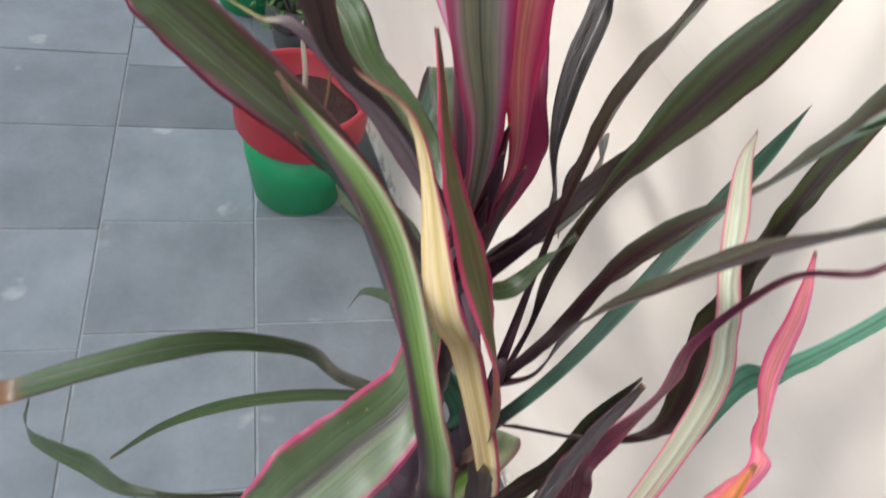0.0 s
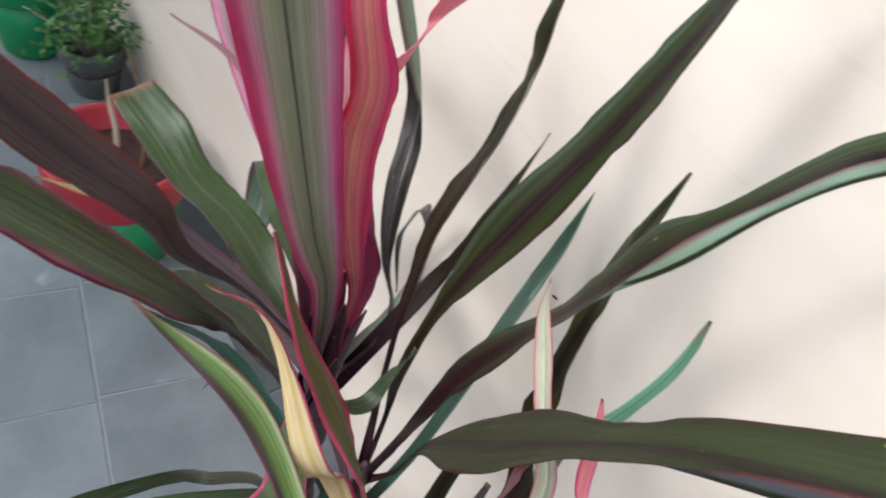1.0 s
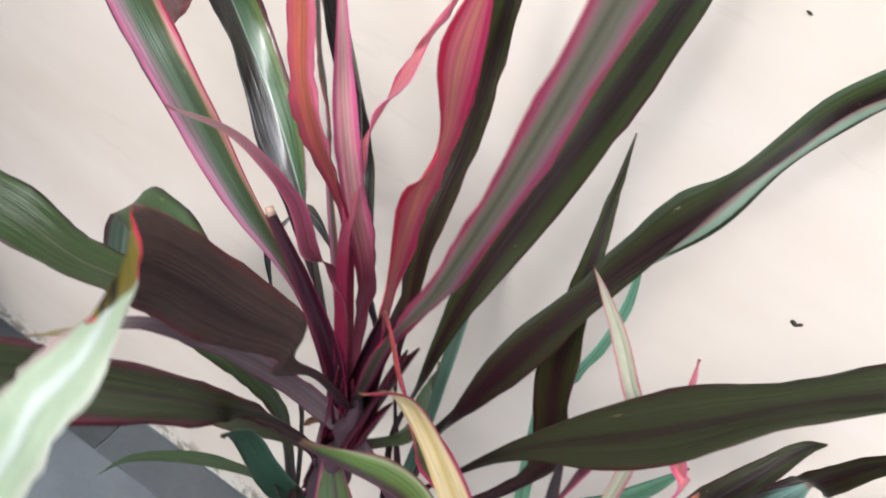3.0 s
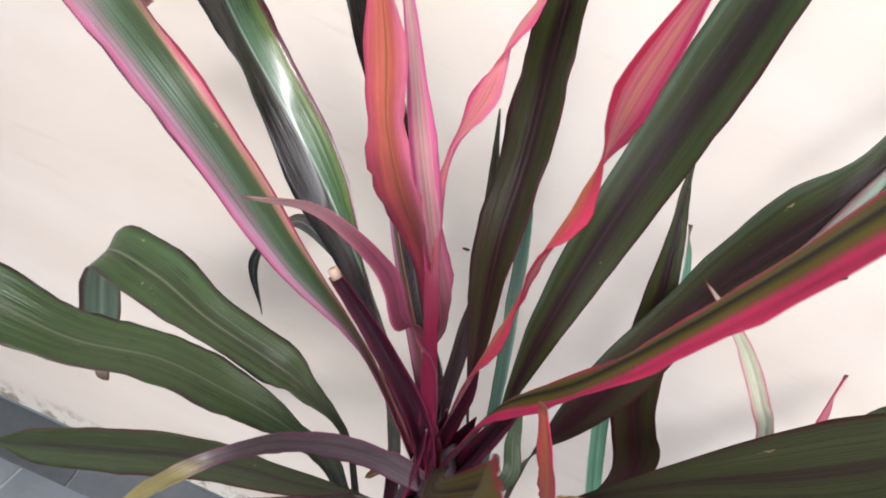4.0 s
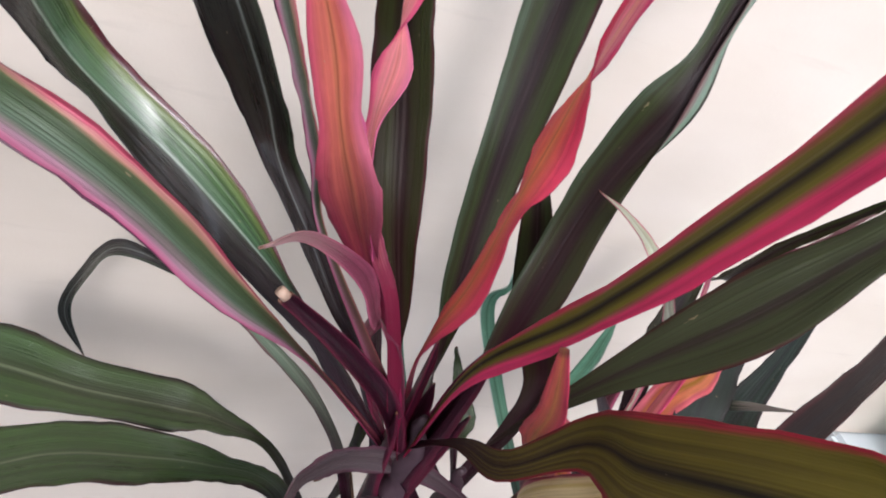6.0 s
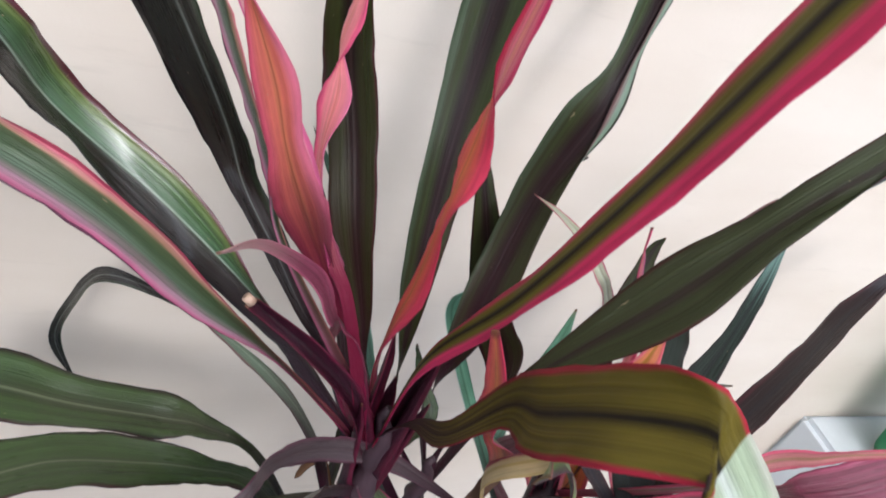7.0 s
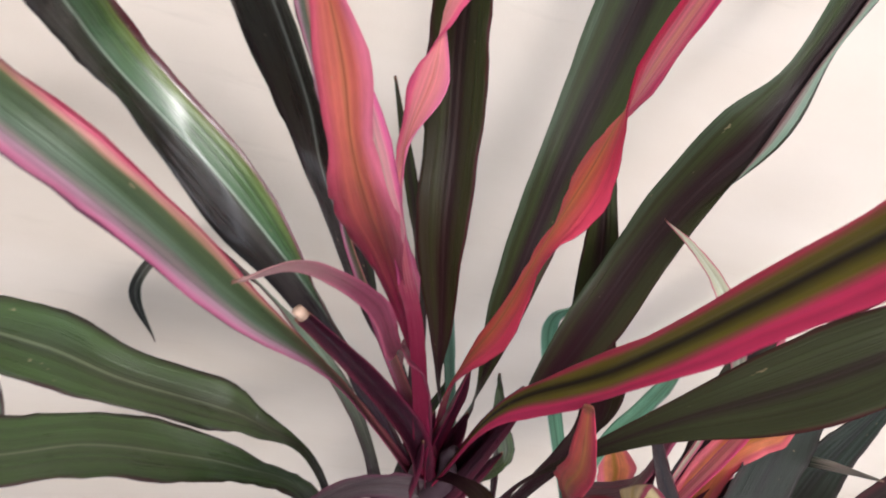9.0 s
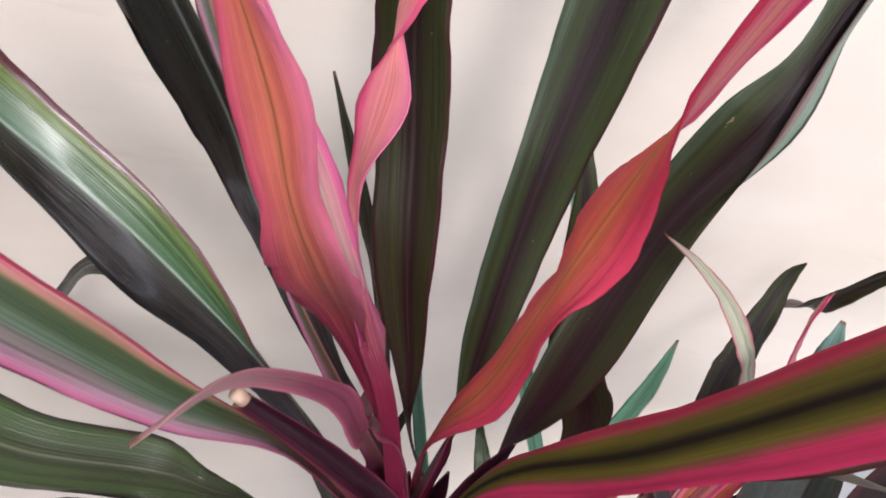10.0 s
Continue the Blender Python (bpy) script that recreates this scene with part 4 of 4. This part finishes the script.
leaf(young, DARK_STRIPE,
     ((0.2198, -0.3369, 0.7786), (0.2395, -0.3472, 0.8107), (0.2713, -0.3687, 0.8534), (0.3087, -0.3992, 0.8891), (0.3504, -0.4375, 0.9347), (0.3918, -0.4735, 0.9664), (0.4274, -0.5149, 0.9887)),
     ((0.0014, -0.003, -0.0026), (0.0019, -0.0058, -0.0054), (0.001, -0.0099, -0.0107), (-0.0005, -0.0115, -0.0133), (-0.0023, -0.0205, -0.0245), (-0.0056, -0.017, -0.0224), (-0.0031, -0.0065, -0.0091)))
leaf(young, ORANGE,
     ((0.3781, -0.3083, 0.7155), (0.3612, -0.2812, 0.7411), (0.3403, -0.2568, 0.7701), (0.3329, -0.2385, 0.7964), (0.3161, -0.2213, 0.8186)),
     ((0.0122, 0.0019, 0.006), (0.0111, 0.0019, 0.0057), (0.0105, 0.0009, 0.0043), (0.0167, 0.0013, 0.0067), (0.0029, 0.0006, 0.0016)), fold=0.3, label="orange strap leaf with pink margins")
leaf(young, TEAL,
     ((0.284, -0.2674, 0.8058), (0.3108, -0.229, 0.8271), (0.3451, -0.2016, 0.8414), (0.37, -0.1771, 0.863), (0.3907, -0.1502, 0.8849)),
     ((0.004, -0.0021, 0), (0.0055, -0.0035, -0.0006), (0.0064, -0.0048, -0.0014), (0.0057, -0.0036, -0.0006), (0.0009, -0.0005, 0)))
leaf(young, DARK_GREEN,
     ((0.3726, -0.2721, 0.8168), (0.3884, -0.2275, 0.868), (0.4043, -0.1965, 0.9063), (0.4251, -0.1695, 0.9431), (0.4423, -0.1459, 0.9746), (0.4551, -0.1392, 0.9877)),
     ((0.0051, -0.0023, 0.0004), (0.01, -0.0048, 0.0005), (0.0121, -0.0069, -0.0006), (0.0102, -0.0064, -0.001), (0.0052, -0.0037, -0.001), (0.0006, -0.0006, -0.0003)))


# dark channelled stalks packed round each crown
def stalks(owner, x, y, z, count, seed, spread=1.0):
    rng = random.Random(seed)
    for k in range(count):
        a = 2.4 * k + rng.uniform(-0.4, 0.4)
        if math.sin(a) < -0.35:      # the open front of the crown
            a = -a
        lean = spread * (0.25 + 0.55 * k / count)
        ln = rng.uniform(0.10, 0.17)
        d, side = Vector((math.cos(a), math.sin(a), 0)), Vector((-math.sin(a), math.cos(a), 0))
        low = z - 0.05 - 0.07 * k / count
        pts = [Vector((x, y, low)) + d * 0.008, Vector((x, y, low + ln * 0.4)) + d * (0.012 + ln * lean * 0.15), Vector((x, y, low + ln * 0.8)) + d * (0.012 + ln * lean * 0.5), Vector((x, y, low + ln)) + d * (0.012 + ln * lean * 0.8)]
        leaf(owner, STALK, [tuple(p) for p in pts], [tuple(side * w) for w in (0.010, 0.0075, 0.0055, 0.0008)], fold=0.8, wave=0.001)


stalks(plant, 0.115, -0.335, 0.93, 7, 3, 0.2)
stalks(plant, 0.115, -0.335, 0.86, 4, 8, 0.12)
stalks(young, 0.335, -0.31, 0.81, 4, 6, 0.5)


# a cut leaf stalk with its pale end
stub = leaf(plant, STALK, ((0.112, -0.335, 0.90), (0.085, -0.334, 0.96), (0.045, -0.330, 1.005), (0.002, -0.322, 1.038)),
            ((0.006, 0.003, 0.002), (0.0055, 0.004, 0.003), (0.005, 0.003, 0.003), (0.003, 0.001, 0.003)), fold=0.8, wave=0.0005, label="cut purple leaf stalk")
smooth(part("cut_end", tube_bm([(0.0035, -0.3225, 1.037), (-0.001, -0.3218, 1.041)], [0.0033, 0.0030], 14), PALE_BUD, stub, "pale dry cut end of the stalk"))


# ---- pots ----
def pot(x, y, size, height, label, rim_mat=RED_PAINT, body_mat=GREEN_PAINT, z=0.0):
    """A painted pot: green body, a broad red rim, soil inside."""
    r0, r1 = size * 0.35, size * 0.5
    empty = tagged(new("plant_pot"), label, "pot")
    empty.location = (x, y, z)
    hb = height * 0.70
    rb = r0 + (r1 - r0) * 0.62
    body = [(0.0, 0.0), (r0 * 0.92, 0.0), (r0, 0.008), (rb * 0.55 + r0 * 0.45, hb * 0.5), (rb * 0.562 + r0 * 0.446, hb * 0.52), (rb, hb), (rb - 0.012, hb), (r0 - 0.012, 0.02), (0.0, 0.02)]
    smooth(part("body", lathe_bm(body), body_mat, empty))
    rim = [(rb - 0.006, hb - 0.004), (rb + 0.008, hb - 0.002), (rb + 0.012, hb + 0.006), (r1 * 0.985, height - 0.012), (r1, height - 0.004), (r1 - 0.004, height), (r1 - 0.014, height), (r1 - 0.018, height - 0.008), (rb - 0.012, hb + 0.004)]
    smooth(part("rim", lathe_bm(rim), rim_mat, empty, "broad red painted rim" if rim_mat is RED_PAINT else ""))
    bm = lathe_bm([(0.0, height - 0.055), (r1 * 0.3, height - 0.045), (r1 * 0.6, height - 0.05), (r1 * 0.78, height - 0.058), (r1 * 0.905, height - 0.062), (r1 * 0.8, height - 0.08), (0.0, height - 0.08)], 40)
    for v in bm.verts:
        if v.co.z > height - 0.07:
            v.co.z += 0.014 * noise.noise(v.co * 30)
    smooth(part("soil", bm, SOIL, empty, "dark crumbly potting soil"))
    return empty


pot(-0.85, -0.225, 0.30, 0.30, "green painted pot with a red rim on the slabs")
pot(-1.66, -0.215, 0.24, 0.26, "green painted pot beside the wall and the herb", GREEN_PAINT)
pot(-1.43, -0.115, 0.17, 0.15, "small dark pot holding a bushy herb", CLAY, CLAY)
pot(0.19, -0.33, 0.34, 0.30, "dark grey pot holding the ti plants", CLAY, CLAY)
pot(1.385, -0.165, 0.30, 0.34, "green painted pot on the raised stone landing", GREEN_PAINT, z=0.50)


def herb(x, y, z):
    """A low bush of small leaves on thin twigs."""
    rng = random.Random(5)
    empty = tagged(new("bushy_herb"), "small bushy green herb growing in a pot", "plant")
    empty.location = (x, y, z)
    bm = bmesh.new()
    for k in range(80):
        a, tilt, ln = rng.uniform(0, 6.28), rng.uniform(0.1, 1.35), rng.uniform(0.10, 0.25)
        tip = Vector((math.cos(a) * math.sin(tilt), math.sin(a) * math.sin(tilt), math.cos(tilt))) * ln
        for i in range(9):
            base = tip * rng.uniform(0.35, 1.0)
            d = Vector((rng.gauss(0, 1), rng.gauss(0, 1), rng.gauss(0.2, 0.6))).normalized()
            side = d.cross(Vector((rng.gauss(0, 1), rng.gauss(0, 1), rng.gauss(0, 1)))).normalized()
            up = d.cross(side) * 0.003
            s = rng.uniform(0.016, 0.032)
            q = [bm.verts.new(base), bm.verts.new(base + d * s * 0.5 + side * s * 0.26 + up), bm.verts.new(base + d * s), bm.verts.new(base + d * s * 0.5 - side * s * 0.26 + up)]
            bm.faces.new(q)
    part("foliage", bm, SMALL_LEAF, empty)
    for k in range(14):
        a, tilt, ln = rng.uniform(0, 6.28), rng.uniform(0.1, 0.9), rng.uniform(0.12, 0.22)
        tip = Vector((math.cos(a) * math.sin(tilt), math.sin(a) * math.sin(tilt), math.cos(tilt))) * ln
        smooth(part("twig", tube_bm([Vector((0, 0, -0.07)), tip * 0.3, tip * 0.7, tip], [0.003, 0.0025, 0.002, 0.001], 5), TWIG, empty))
    return empty


herb(-1.43, -0.115, 0.13)


# ---- dry twigs in the red and green pot ----
def dry_twig(name, pts, radii, mat, label):
    ob = smooth(part(name, tube_bm(glide(pts, 16), np.interp(np.linspace(0, 1, 16), np.linspace(0, 1, len(radii)), radii), 6), mat, None))
    return tagged(ob, label, "twig")


dry_twig("dry_stem", [(-0.89, -0.21, 0.24), (-0.895, -0.21, 0.31), (-0.91, -0.215, 0.37), (-0.90, -0.22, 0.43)], [0.007, 0.006, 0.005, 0.002], TWIG, "pale dry plant stem standing in pot soil")
dry_twig("dry_stem", [(-0.83, -0.18, 0.24), (-0.825, -0.175, 0.32), (-0.86, -0.17, 0.42), (-0.90, -0.18, 0.50)], [0.004, 0.003, 0.003, 0.001], TWIG_BROWN, "thin brown dry stem bending over pot soil")


# ---- marks on the wall ----
def speck(x, z, w, h, turn, label):
    bm = bmesh.new()
    bmesh.ops.create_icosphere(bm, subdivisions=2, radius=1)
    for v in bm.verts:
        v.co *= 1 + 0.35 * noise.noise(v.co * 1.7 + Vector((x * 9, z * 9, 0)))
        v.co = Vector((v.co.x * w / 2, v.co.y * 0.0015, v.co.z * h / 2))
    ob = smooth(part("wall_speck", bm, SPECK, None))
    ob.matrix_world = pose(x, -0.0006, z, 0, turn, 0)
    return tagged(ob, label, "speck", group="specks on the wall")


speck(0.413, 0.985, 0.010, 0.005, 20, "small dark insect speck on cream wall")
speck(0.418, 0.987, 0.004, 0.006, 60, "small dark insect speck on cream wall")
speck(0.243, 1.235, 0.006, 0.002, 10, "small dark insect speck on cream wall")
speck(0.085, 0.812, 0.009, 0.004, -10, "small dark insect speck on cream wall")


# ---- stone slabs ----
SLAB_MESHES = {}


def slab(owner, cx, cy, lx, ly, turn, up=0.0, mat=None):
    """One slab with eased edges, its top near z = 0."""
    mat = mat or STONE
    key = (round(lx, 3), round(ly, 3), mat.name)
    if key not in SLAB_MESHES:
        bm = box_bm(-lx / 2, lx / 2, -ly / 2, ly / 2, -0.03, 0.0)
        bmesh.ops.bevel(bm, geom=[e for e in bm.edges if e.verts[0].co.z > -0.01 and e.verts[1].co.z > -0.01], offset=0.0018, segments=1, affect="EDGES")
        me = bpy.data.meshes.new("slab")
        bm.to_mesh(me)
        bm.free()
        me.materials.append(mat)
        SLAB_MESHES[key] = me
    ob = new("slab", SLAB_MESHES[key])
    ob.matrix_world = Matrix.Translation((cx, cy, up + random.uniform(-0.0012, 0.0))) @ Matrix.Rotation(turn, 4, "Z")
    ob.parent = owner


paving = tagged(new("pavement"), "grey rectangular stone slabs with pale joints", "pavement", kind="structure")
TURN = radians(-9)
ux, uy = Vector((math.cos(TURN), math.sin(TURN))), Vector((-math.sin(TURN), math.cos(TURN)))
corner = Vector((-1.12, -0.619))
gap = 0.004
for col in range(-8, 4):
    wide = 0.33 if col >= 0 else 0.36
    off = 0.0 if col == 0 else (col * 0.137) % 0.3
    v0 = 0.0 if col == 0 else (0.33 * col if col > 0 else col * 0.36)
    lengths = [0.32, 0.30, 0.34, 0.31]
    s = -3.0 + off if col != 0 else -2.32 - 1.27
    k = 0
    while s < 4.2:
        ln = lengths[(k + col * 3) % 4]
        if col == 0 and s < -0.26 < s + ln:
            ln = -0.25 - s
        elif col == 0 and -0.26 < s < -0.24:
            ln = 0.25
        c = corner + ux * (s + ln / 2) + uy * (v0 + wide / 2)
        ends = [c + ux * (a * ln / 2) + uy * (b * wide / 2) for a in (-1, 1) for b in (-1, 1)]
        if c.y < 0.1:
            slab(paving, c.x, c.y, ln - gap, wide - gap, TURN, 0.0, STONE_DARK if ln == 0.25 else None)
        s += ln
        k += 1
# border course along the wall, dark stone with the wall-foot shade in its tone
s = -4.0
k = 0
while s < 4.4:
    ln = (0.62, 0.55, 0.66)[k % 3]
    slab(paving, s + ln / 2, -0.0525, ln - 0.003, 0.095, 0.0, 0.004, STONE_BORDER_SHADED)
    s += ln
    k += 1
